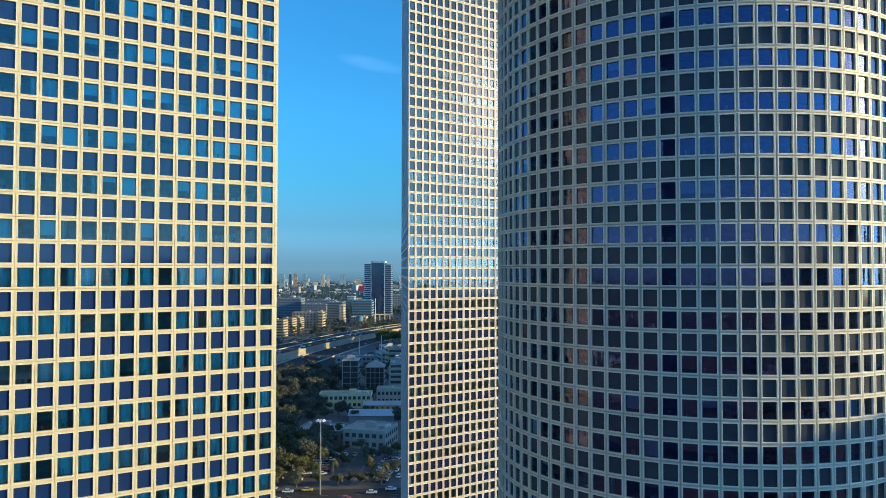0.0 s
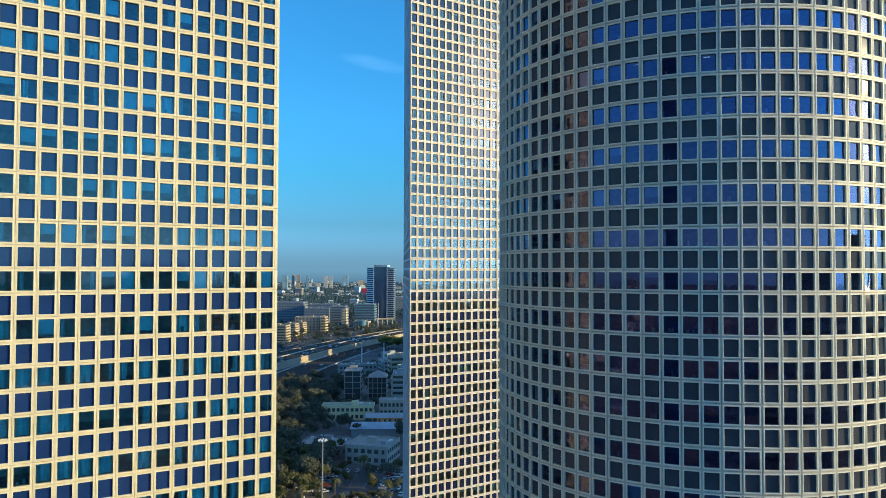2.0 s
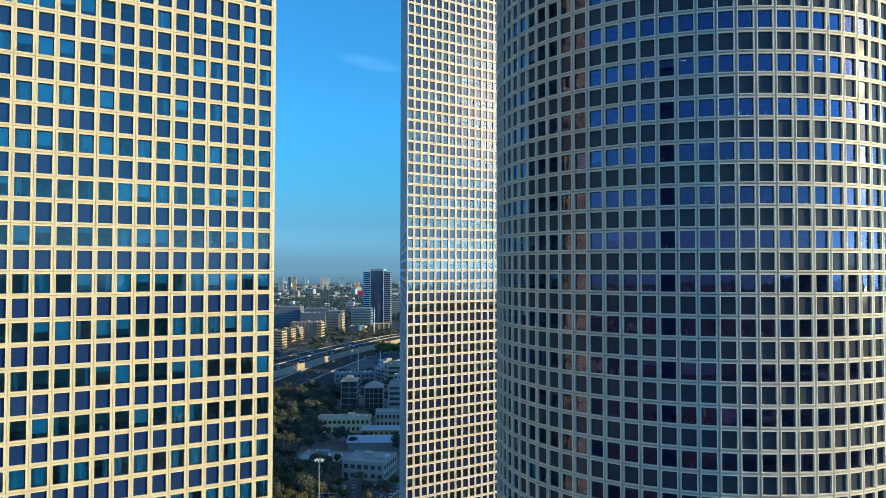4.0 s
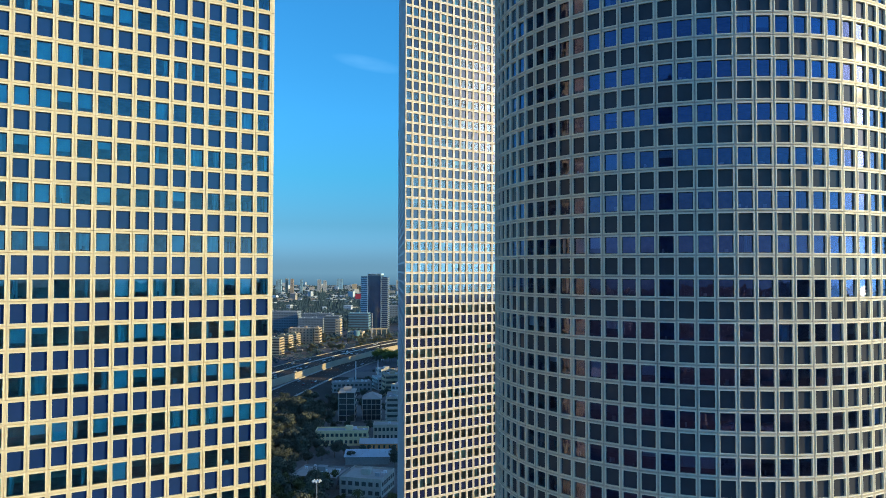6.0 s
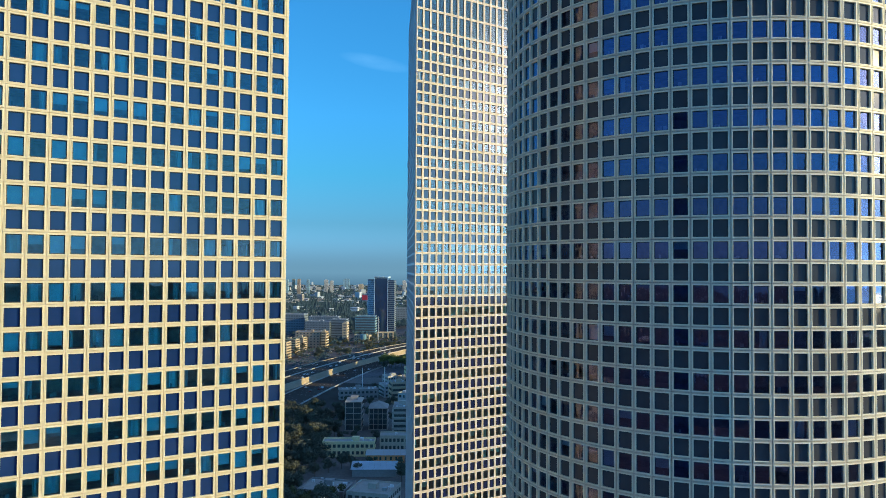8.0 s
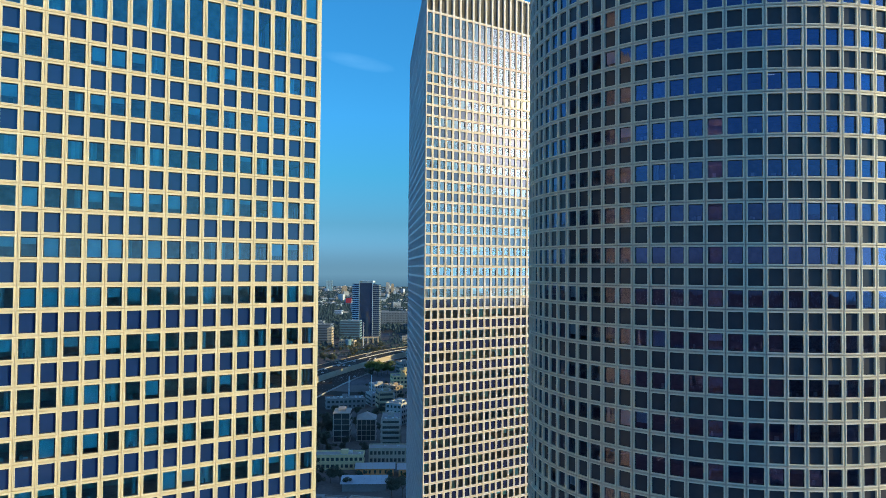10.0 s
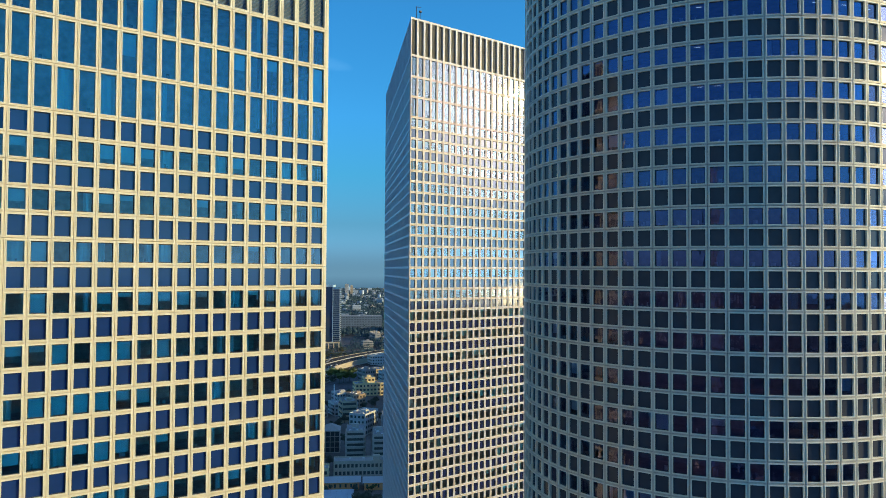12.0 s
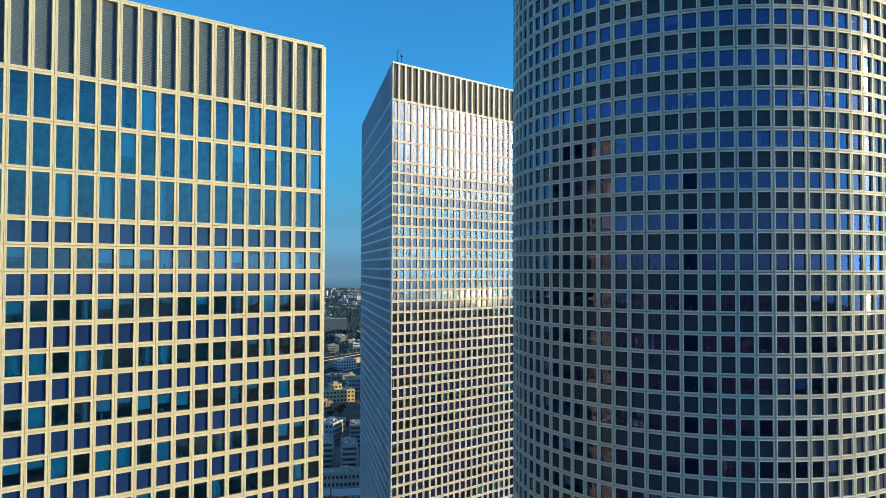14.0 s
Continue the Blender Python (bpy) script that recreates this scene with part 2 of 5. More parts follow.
def many(template, frames, tilt=0.0):
    """A template's corners and faces laid at many frames (origin, along, inwards)."""
    v, q = template
    n = len(frames)
    o = np.array([f[0] for f in frames])
    a = np.array([f[1] for f in frames])
    i = np.array([f[2] for f in frames])
    y = np.repeat(v[None, :, 1], n, 0)
    if tilt:
        c = v.mean(0)
        rng = np.random.default_rng(5)
        y = y + (v[None, :, 0] - c[0]) * rng.normal(0, tilt, (n, 1)) + (v[None, :, 2] - c[2]) * rng.normal(0, tilt, (n, 1))
    out = o[:, None, :] + v[None, :, 0, None] * a[:, None, :] + y[:, :, None] * i[:, None, :]
    out[:, :, 2] += v[None, :, 2]
    faces = (q[None] + (np.arange(n) * len(v))[:, None, None]).reshape(-1, 4)
    return out.reshape(-1, 3), faces


def joined(pieces):
    vs, fs, n = [], [], 0
    for v, f in pieces:
        vs.append(v)
        fs.append(f + n)
        n += len(v)
    return np.vstack(vs), np.vstack(fs)


def basis(o, a, i):
    m = Matrix.Identity(4)
    for r in range(3):
        m[r][0], m[r][1], m[r][2], m[r][3] = a[r], i[r], (0, 0, 1)[r], o[r]
    return m


def strip(points, z0, z1, closed=True):
    """An upright wall along a plan line."""
    n = len(points)
    v = [(x, y, z0) for x, y in points] + [(x, y, z1) for x, y in points]
    q = [(k, (k + 1) % n, n + (k + 1) % n, n + k) for k in range(n if closed else n - 1)]
    return np.array(v, dtype=float), np.array(q)


def plate(points, z):
    bm = bmesh.new()
    bm.faces.new([bm.verts.new((x, y, z)) for x, y in points])
    return bm


def inset_plan(points, d):
    """The plan line moved inwards by d (counter-clockwise plan)."""
    n, out = len(points), []
    for k in range(n):
        p0, p1, p2 = (Vector(points[(k + j) % n]) for j in (-1, 0, 1))
        e0, e1 = (p1 - p0).normalized(), (p2 - p1).normalized()
        n0, n1 = Vector((-e0.y, e0.x)), Vector((-e1.y, e1.x))
        b = (n0 + n1)
        b = b / max(0.2, b.dot(n0))
        out.append(tuple(p1 + b * d))
    return out


def tower(name, label, plan, seams, levels, near, detailed, seed, louvre_band, blind_rate=1.0, lit=lambda s, k, z: False, sheets=None, cladding=None,
          slats=None, curtained=0.0, room=None):
    """plan: corners counter-clockwise; seams: columns on each side; levels: (bottom, height, kind) of each row;
    near: (side, columns, lowest, highest) whose cells are single pieces; detailed: sides with full relief."""
    rng = random.Random(seed)
    clear, solid = sheets or (GLASS, SPANDREL)
    clad = cladding or CREAM
    edge = STRIP[clad.name]
    top = thing(name, Matrix.Identity(4), label, "tower")
    sides = len(plan)
    rest = {"panel": [], "plain": [], "pane": [], "spandrel": []}
    blinds, lamps, clutter = [], [], []
    meshes = {}
    blind_quad = np.array([(0, 1, 2, 3)])

    def shared(kind, w, h):
        key = (kind, round(w, 3), round(h, 3))
        if key not in meshes:
            if kind == "panel":
                meshes[key] = mesh_np("facade_panel", *cell_panel(w, h, clad=clad), [clad, edge], [1] * 12 + [0] * 16)
            elif kind == "louvre_panel":
                meshes[key] = mesh_np("facade_panel", *cell_panel(w, h, deep=0.34, clad=clad), [clad])
            elif kind == "louvre":
                parts = []
                z = FRAME + 0.03
                while z < h - FRAME - 0.08:
                    x0, x1 = FRAME, w - FRAME
                    v = np.array([(x0, 0.25, z), (x1, 0.25, z), (x1, 0.33, z + 0.106), (x0, 0.33, z + 0.106),
                                  (x0, 0.25, z - 0.012), (x1, 0.25, z - 0.012)])
                    parts.append((v, np.array([(0, 1, 2, 3), (4, 5, 1, 0)])))
                    z += 0.115
                v, q = joined(parts)
                meshes[key] = mesh_np("louvre", v, q, [slats or LOUVRE])
            else:
                v, q = cell_pane(w, h)
                idx = [0] * (len(q) - 1) + [1]
                meshes[key] = mesh_np(kind, v, q, [GASKET, clear if kind == "window_pane" else solid], idx)
        return meshes[key]

    for s in range(sides):
        p, q = Vector(plan[s]), Vector(plan[(s + 1) % sides])
        length = (q - p).length
        n = seams[s]
        w = length / n
        along = (q - p) / length
        inward = Vector((-along.y, along.x))
        a3, i3 = (along.x, along.y, 0), (inward.x, inward.y, 0)
        row_mood = {}
        for k in range(n):
            o2 = p + along * (k * w)
            for z, h, kind in levels:
                fr = ((o2.x, o2.y, z), a3, i3)
                single = near(s, k, z)
                if kind == "louvre":
                    if s in louvre_band:
                        ob = child("facade_panel", shared("louvre_panel", w, h), top, m=basis(*fr))
                        child("louvre", shared("louvre", w, h), ob, "grey horizontal metal slats")
                    else:
                        rest["plain"].append((w, h, fr))
                        rest["spandrel"].append((w, h, fr))
                    continue
                if single:
                    ob = child("facade_panel", shared("panel", w, h), top, m=basis(*fr))
                    pk = "window_pane" if kind == "vision" else "spandrel_pane"
                    tm = Matrix.Translation((w / 2, 0, h / 2)) @ Euler((rng.gauss(0, 0.0016), 0, rng.gauss(0, 0.0016))).to_matrix().to_4x4() @ Matrix.Translation((-w / 2, 0, -h / 2))
                    child(pk, shared(pk, w, h), ob, m=tm)
                else:
                    rest["panel" if s in detailed else "plain"].append((w, h, fr))
                    rest["pane" if kind == "vision" else "spandrel"].append((w, h, fr))
                if kind == "vision":
                    if lit(s, k, z) and rng.random() < 0.10:
                        lx = rng.uniform(0.25, w - 0.8)
                        t = np.array([(lx, 1.5, h - 0.02), (lx + 0.5, 1.5, h - 0.02), (lx + 0.5, 1.62, h - 0.02), (lx, 1.62, h - 0.02)])
                        lamps.append(many((t, blind_quad), [fr]))
                    if s in detailed and rng.random() < 0.30:
                        for _ in range(rng.randint(1, 3)):
                            cx, cw, ch = rng.uniform(0.32, w - 0.62), rng.uniform(0.08, 0.3), rng.uniform(0.10, 0.42)
                            t = np.array([(cx + a * cw, RECESS + 0.22 + b * 0.14, 0.24 + c * ch) for c in (0, 1) for a, b in ((0, 0), (1, 0), (1, 1), (0, 1))])
                            clutter.append(many((t, np.array([(0, 1, 5, 4), (1, 2, 6, 5), (3, 0, 4, 7), (4, 5, 6, 7)])), [fr]))
                    mood = blind_rate * row_mood.setdefault((round(z, 1), k // 6), rng.random())
                    r = rng.random() / max(blind_rate * (0.2 if h > 2.5 else 1.0), 0.3)
                    x0, x1 = FRAME + 0.05, w - FRAME - 0.05
                    z0, z1 = FRAME + 0.05, h - FRAME - 0.05
                    if z < curtained:  # hotel floors: long curtains, mostly drawn
                        r, drop = rng.random(), z0
                        if r > 0.80:
                            continue
                        if r > 0.48:
                            if rng.random() < 0.5:
                                x1 = x0 + (x1 - x0) * rng.uniform(0.35, 0.8)
                            else:
                                x0 = x1 - (x1 - x0) * rng.uniform(0.35, 0.8)
                    elif r < 0.30 * mood + 0.10:
                        drop = z0
                    elif r < 0.30 + 0.35 * mood:
                        drop = z0 + (z1 - z0) * rng.uniform(0.15, 0.75)
                    elif r < 0.42 + 0.35 * mood:
                        drop = z0
                        if rng.random() < 0.5:
                            x1 = x0 + (x1 - x0) * rng.uniform(0.25, 0.6)
                        else:
                            x0 = x1 - (x1 - x0) * rng.uniform(0.25, 0.6)
                    else:
                        continue
                    y = RECESS + 0.10 + rng.uniform(0, 0.05)
                    if x1 - x0 < w - 2 * FRAME - 0.15 or z < curtained or drop == z0 and rng.random() < 0.5:  # a drawn curtain with folds
                        n_f = 2 * max(2, int((x1 - x0) / rng.uniform(0.42, 0.62)))
                        xs = np.linspace(x0, x1, n_f + 1)
                        fold = [rng.uniform(0.0, 0.03) if j % 2 else rng.uniform(0.12, 0.30) for j in range(n_f + 1)]
                        t = np.array([(x, y + fold[j], zz) for j, x in enumerate(xs) for zz in (drop, z1)])
                        blinds.append(many((t, np.array([(2 * j, 2 * j + 2, 2 * j + 3, 2 * j + 1) for j in range(n_f)])), [fr]))
                    else:
                        t = np.array([(x0, y, drop), (x1, y, drop), (x1, y, z1), (x0, y, z1)])
                        blinds.append(many((t, blind_quad), [fr]))
    for key, mats, nm, lab in (("panel", [clad, edge], "further_cladding", "cream metal facade panels further off"),
                               ("plain", [clad], "rear_cladding", "cream metal facade panels of the other sides"),
                               ("pane", [clear], "further_glazing", "tinted window glass"),
                               ("spandrel", [solid], "further_spandrel", "dark blue spandrel glass")):
        groups = {}
        for w, h, fr in rest[key]:
            groups.setdefault((round(w, 4), round(h, 4)), []).append(fr)
        pieces = []
        for (w, h), frs in groups.items():
            if key in ("panel", "plain"):
                pieces.append(many(cell_panel(w, h, plain=key == "plain", clad=clad), frs))
            else:
                e = FRAME - 0.003
                sheet = (np.array([(e, RECESS, e), (w - e, RECESS, e), (w - e, RECESS, h - e), (e, RECESS, h - e)]), np.array([(0, 1, 2, 3)]))
                pieces.append(many(sheet, frs, tilt=0.0016))
        if pieces:
            child(nm, mesh_np(nm, *joined(pieces), mats, ([1] * 12 + [0] * 16) * len(rest[key]) if key == "panel" else None), top, lab, kind="stuff")
    if blinds:
        child("blind_fabric", mesh_np("blind_fabric", *joined(blinds), [BLIND]), top, "pale roller blinds drawn to different heights", kind="stuff")
    if clutter:
        child("sill_clutter", mesh_np("sill_clutter", *joined(clutter), [CLUTTER]), top, "boxes, papers and screens along the window sills", kind="stuff")
    if lamps:
        child("ceiling_lighting", mesh_np("ceiling_lighting", *joined(lamps), [LAMP]), top, "lit office ceiling strips", kind="stuff")
    # core, slabs, backing, roof and base
    z_lo = levels[0][0]
    z_hi = levels[-1][0] + levels[-1][1]
    core = inset_plan(plan, 4.5)
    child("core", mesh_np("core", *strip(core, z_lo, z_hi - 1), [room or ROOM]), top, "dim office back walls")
    inner = inset_plan(plan, 0.36)
    n = len(plan)
    slabs = []
    for z, h, kind in levels:
        if kind == "vision":
            continue
        pieces = strip(inner, z + 0.02, z + h - 0.02)
        slabs.append(pieces)
        for zz in (z + 0.02, z + h - 0.02):
            v = np.array([(x, y, zz) for x, y in inner] + [(x, y, zz) for x, y in core])
            slabs.append((v, np.array([(k, (k + 1) % n, n + (k + 1) % n, n + k) for k in range(n)])))
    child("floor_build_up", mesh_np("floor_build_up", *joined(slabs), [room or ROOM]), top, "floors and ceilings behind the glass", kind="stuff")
    part("roof", plate(inset_plan(plan, 0.4), z_hi - 0.6), ROOFING, top)
    cop = inset_plan(plan, -0.02)
    cin = inset_plan(plan, 0.5)
    vs = [(x, y, z) for pl, z in ((cop, z_hi), (cop, z_hi + 0.12), (cin, z_hi + 0.12), (cin, z_hi - 0.6)) for x, y in pl]
    qs = [(j * n + k, j * n + (k + 1) % n, (j + 1) * n + (k + 1) % n, (j + 1) * n + k) for j in range(3) for k in range(n)]
    child("coping", mesh_np("coping", vs, qs, [clad]), top, "cream metal parapet cap")
    child("base", mesh_np("base", *strip(plan, 0, z_lo), [CONCRETE]), top, "plain podium storeys")
    return top


def levels_from(joint, row, low, first_kind, extra):
    """Rows below a joint going down to low, kinds alternating, then the extra rows above it."""
    out, z, kind = [], joint, first_kind
    while z - row > low:
        z -= row
        out.append((z, row, kind))
        kind = "vision" if kind == "spandrel" else "spandrel"
    out.reverse()
    return out + extra


# ---- the square tower ----
LX, LY, LA = -14.962, 63.789, radians(32.525)
L_COL, L_SIDE = 1.415, 27
la = Vector((math.cos(LA), math.sin(LA)))
ln = Vector((la.y, -la.x))
c0 = Vector((LX, LY))
L_LEN = L_COL * L_SIDE
square = [tuple(c0 - la * L_LEN), tuple(c0), tuple(c0 - ln * L_LEN), tuple(c0 - la * L_LEN - ln * L_LEN)]
l_levels = levels_from(141.113, 1.8, 8.0, "spandrel",
                       [(141.113, 3.35, "vision"), (144.463, 3.35, "vision"), (147.813, 3.35, "vision"), (151.163, 6.1, "louvre")])
square_tower = tower("square_tower", "square office tower clad in cream panels with a regular window grid", square, [L_SIDE] * 4, l_levels,
      lambda s, k, z: s == 0 and k >= L_SIDE - 16 and 107.5 < z < 141, (0,), 11, (0,), slats=LOUVRE_TEAL, curtained=86.0)

# folded corner panels, one to a row
a3, i3 = (la.x, la.y, 0), (-ln.x, -ln.y, 0)
post = [many((np.array([(x, y, z) for z in (GAP, h - GAP) for x, y in ((0.004, -0.004), (0.236, -0.004), (0.236, 0.34), (0.004, 0.34))]),
              np.array([(0, 1, 5, 4), (1, 2, 6, 5), (2, 3, 7, 6), (4, 5, 6, 7), (3, 2, 1, 0)])), [((LX, LY, z), a3, i3)]) for z, h, _ in l_levels]
child("corner_panel", mesh_np("corner_panel", *joined(post), [CREAM]), square_tower, "folded cream corner panels")

# ---- the triangular tower ----
MX, MY = -5.762, 119.648
m_a, m_b = radians(33.9), radians(94.51)
M_COL, M_SIDE, M_ROW = 1.412, 38, 1.802
tri = [(MX, MY), (MX + M_COL * M_SIDE * math.cos(m_a), MY + M_COL * M_SIDE * math.sin(m_a)),
       (MX + 55.0 * math.cos(m_b), MY + 55.0 * math.sin(m_b))]
m_top = 133.978 + 12 * M_ROW
m_levels = levels_from(m_top, M_ROW, 8.0, "vision",
                       [(m_top, 3.42, "vision"), (m_top + 3.42, 3.42, "vision"), (m_top + 6.84, 3.56, "vision"), (m_top + 10.40, 6.25, "louvre")])
tower("triangular_tower", "tall triangular office tower clad in cream panels, edge towards the street", tri, [M_SIDE] * 3, m_levels,
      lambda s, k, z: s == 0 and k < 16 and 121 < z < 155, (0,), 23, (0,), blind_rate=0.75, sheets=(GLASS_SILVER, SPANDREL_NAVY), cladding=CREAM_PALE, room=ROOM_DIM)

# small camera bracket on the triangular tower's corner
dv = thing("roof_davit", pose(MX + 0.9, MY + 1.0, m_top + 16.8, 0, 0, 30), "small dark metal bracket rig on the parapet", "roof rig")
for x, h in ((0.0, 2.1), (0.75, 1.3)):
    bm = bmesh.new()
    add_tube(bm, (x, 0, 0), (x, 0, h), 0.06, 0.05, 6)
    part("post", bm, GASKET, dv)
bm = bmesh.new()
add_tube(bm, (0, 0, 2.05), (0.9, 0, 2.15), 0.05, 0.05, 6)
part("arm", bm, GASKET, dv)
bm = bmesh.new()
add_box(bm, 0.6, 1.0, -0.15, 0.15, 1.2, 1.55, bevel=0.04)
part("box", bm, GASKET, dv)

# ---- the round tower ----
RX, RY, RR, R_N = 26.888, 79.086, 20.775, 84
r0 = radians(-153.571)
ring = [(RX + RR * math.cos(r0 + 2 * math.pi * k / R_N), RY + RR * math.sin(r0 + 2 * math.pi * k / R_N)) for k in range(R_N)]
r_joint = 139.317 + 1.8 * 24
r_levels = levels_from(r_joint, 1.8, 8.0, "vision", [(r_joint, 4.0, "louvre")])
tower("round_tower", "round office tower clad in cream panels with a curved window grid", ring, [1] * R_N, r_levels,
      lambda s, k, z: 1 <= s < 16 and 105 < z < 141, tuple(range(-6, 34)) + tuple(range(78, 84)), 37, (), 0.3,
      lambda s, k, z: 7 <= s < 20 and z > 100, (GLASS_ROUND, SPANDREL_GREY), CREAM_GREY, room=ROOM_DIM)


# ---- ground, sea and distance ----
GROUND = material("city_ground", (0.14, 0.14, 0.145), rough=0.95, spec=0.03, vary=0.45, scale=0.02, fine=0.3)
ASPHALT = material("asphalt", (0.064, 0.055, 0.047), rough=0.95, spec=0.12, vary=0.25, scale=0.05, fine=1.2)
WORN_ASPHALT = material("worn_grey_asphalt", (0.105, 0.10, 0.092), rough=0.9, vary=0.35, scale=0.15, fine=1.5)
PAVING = material("pale_paving", (0.11, 0.105, 0.10), rough=0.9, vary=0.2, scale=0.1, fine=2)
PAINT = material("road_paint", (0.36, 0.35, 0.33), rough=0.6, vary=0.1)
SEA = material("sea_water", (0.012, 0.035, 0.05), rough=0.16, spec=0.5, vary=0.2, scale=0.004, fine=0.02, ior=1.33)
SAND_WALL = material("tan_retaining_wall", (0.42, 0.35, 0.25), rough=0.85, vary=0.2, scale=0.06, fine=0.8)
BARRIER = material("concrete_barrier", (0.46, 0.44, 0.40), rough=0.85, vary=0.15)


def slab(name, x0, x1, y0, y1, z0, z1, mat, label, category, turn=0.0):
    bm = bmesh.new()
    add_box(bm, -(x1 - x0) / 2, (x1 - x0) / 2, -(y1 - y0) / 2, (y1 - y0) / 2, z0, z1)
    me = bpy.data.meshes.new(name)
    bm.to_mesh(me)
    bm.free()
    me.materials.append(mat)
    ob = new(name, me)
    ob.matrix_basis = pose((x0 + x1) / 2, (y0 + y1) / 2, 0, 0, 0, turn)
    return tagged(ob, label=label, category=category, kind="structure")


slab("ground", -4700, 4700, -4700, 4700, -3, 0, GROUND, "dusty city ground between the buildings", "ground")
slab("forecourt", -150, 40, 280, 760, 0.0, 0.03, material("worn_concrete_yard", (0.15, 0.135, 0.12), rough=0.95, vary=0.4, scale=0.05, fine=0.6),
     "worn concrete yards between the low buildings", "yard")
slab("water", 2500, 4700, -4690, 4690, 0.02, 0.3, SEA, "open sea beyond the city under the low sun", "water")

# glowing backdrop: distance haze painted as blue emission, thinning out with height
HAZE = bpy.data.materials.new("distant_haze")
HAZE.use_nodes = True
hz = HAZE.node_tree
hz.nodes.clear()
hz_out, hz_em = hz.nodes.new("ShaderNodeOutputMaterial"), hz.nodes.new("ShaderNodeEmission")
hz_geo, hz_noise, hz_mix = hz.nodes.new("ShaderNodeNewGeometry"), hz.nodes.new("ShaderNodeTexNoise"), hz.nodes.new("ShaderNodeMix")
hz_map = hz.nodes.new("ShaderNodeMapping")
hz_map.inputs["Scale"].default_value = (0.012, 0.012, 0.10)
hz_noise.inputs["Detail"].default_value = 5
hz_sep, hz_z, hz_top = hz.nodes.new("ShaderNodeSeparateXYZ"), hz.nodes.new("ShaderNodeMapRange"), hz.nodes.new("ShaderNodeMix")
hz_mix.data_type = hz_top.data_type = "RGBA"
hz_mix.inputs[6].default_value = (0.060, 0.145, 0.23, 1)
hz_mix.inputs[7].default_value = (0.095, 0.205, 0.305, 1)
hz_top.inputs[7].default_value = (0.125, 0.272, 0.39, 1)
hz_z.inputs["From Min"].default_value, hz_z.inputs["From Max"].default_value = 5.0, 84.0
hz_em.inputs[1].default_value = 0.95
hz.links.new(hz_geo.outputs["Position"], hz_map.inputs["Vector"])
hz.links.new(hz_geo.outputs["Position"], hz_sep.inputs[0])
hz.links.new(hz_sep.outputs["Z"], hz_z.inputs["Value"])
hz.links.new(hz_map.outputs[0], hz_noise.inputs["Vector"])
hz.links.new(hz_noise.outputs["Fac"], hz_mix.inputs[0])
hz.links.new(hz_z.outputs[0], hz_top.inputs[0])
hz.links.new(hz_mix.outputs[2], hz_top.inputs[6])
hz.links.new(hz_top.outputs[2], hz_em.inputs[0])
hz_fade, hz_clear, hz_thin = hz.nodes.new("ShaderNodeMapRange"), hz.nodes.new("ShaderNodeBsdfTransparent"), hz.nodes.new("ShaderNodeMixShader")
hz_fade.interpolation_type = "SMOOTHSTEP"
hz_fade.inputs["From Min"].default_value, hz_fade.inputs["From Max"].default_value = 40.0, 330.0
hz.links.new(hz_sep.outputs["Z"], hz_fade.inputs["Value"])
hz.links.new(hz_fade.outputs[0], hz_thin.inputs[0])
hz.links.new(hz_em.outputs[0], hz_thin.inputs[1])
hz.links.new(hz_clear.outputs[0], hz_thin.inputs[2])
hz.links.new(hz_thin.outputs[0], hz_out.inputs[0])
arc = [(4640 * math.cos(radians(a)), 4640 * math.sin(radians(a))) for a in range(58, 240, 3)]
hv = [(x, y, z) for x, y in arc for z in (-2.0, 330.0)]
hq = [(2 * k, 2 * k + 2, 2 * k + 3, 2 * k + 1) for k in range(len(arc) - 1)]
tagged(new("backdrop", mesh_np("backdrop", hv, hq, [HAZE])), label="glowing blue band of painted haze over distant suburbs", category="distance", kind="structure")


# ---- roads ----
def smooth_line(points, step=20.0):
    """Points along a Catmull-Rom curve."""
    out = []
    for k in range(len(points) - 1):
        p0, p1, p2, p3 = (Vector(points[min(max(k + j, 0), len(points) - 1)]) for j in (-1, 0, 1, 2))
        n = max(2, int((p2 - p1).length / step))
        for i in range(n):
            t = i / n
            out.append(0.5 * (2 * p1 + (p2 - p0) * t + (2 * p0 - 5 * p1 + 4 * p2 - p3) * t * t + (3 * p1 - p0 - 3 * p2 + p3) * t ** 3))
    return out + [Vector(points[-1])]


def offset_line(line, d):
    out = []
    for k in range(len(line)):
        e = (line[min(k + 1, len(line) - 1)] - line[max(k - 1, 0)]).normalized()
        out.append(line[k] + Vector((e.y, -e.x)) * d)
    return out


def ribbon(line, d0, d1, z0, z1):
    """A solid band along a plan line between two offsets (positive: to its right)."""
    a, b = offset_line(line, d0), offset_line(line, d1)
    v, q = [], []
    for k in range(len(line)):
        v += [(a[k].x, a[k].y, z0), (a[k].x, a[k].y, z1), (b[k].x, b[k].y, z1), (b[k].x, b[k].y, z0)]
        if k:
            for j in range(4):
                q.append((4 * (k - 1) + j, 4 * (k - 1) + (j + 1) % 4, 4 * k + (j + 1) % 4, 4 * k + j))
    return np.array(v), np.array(q)


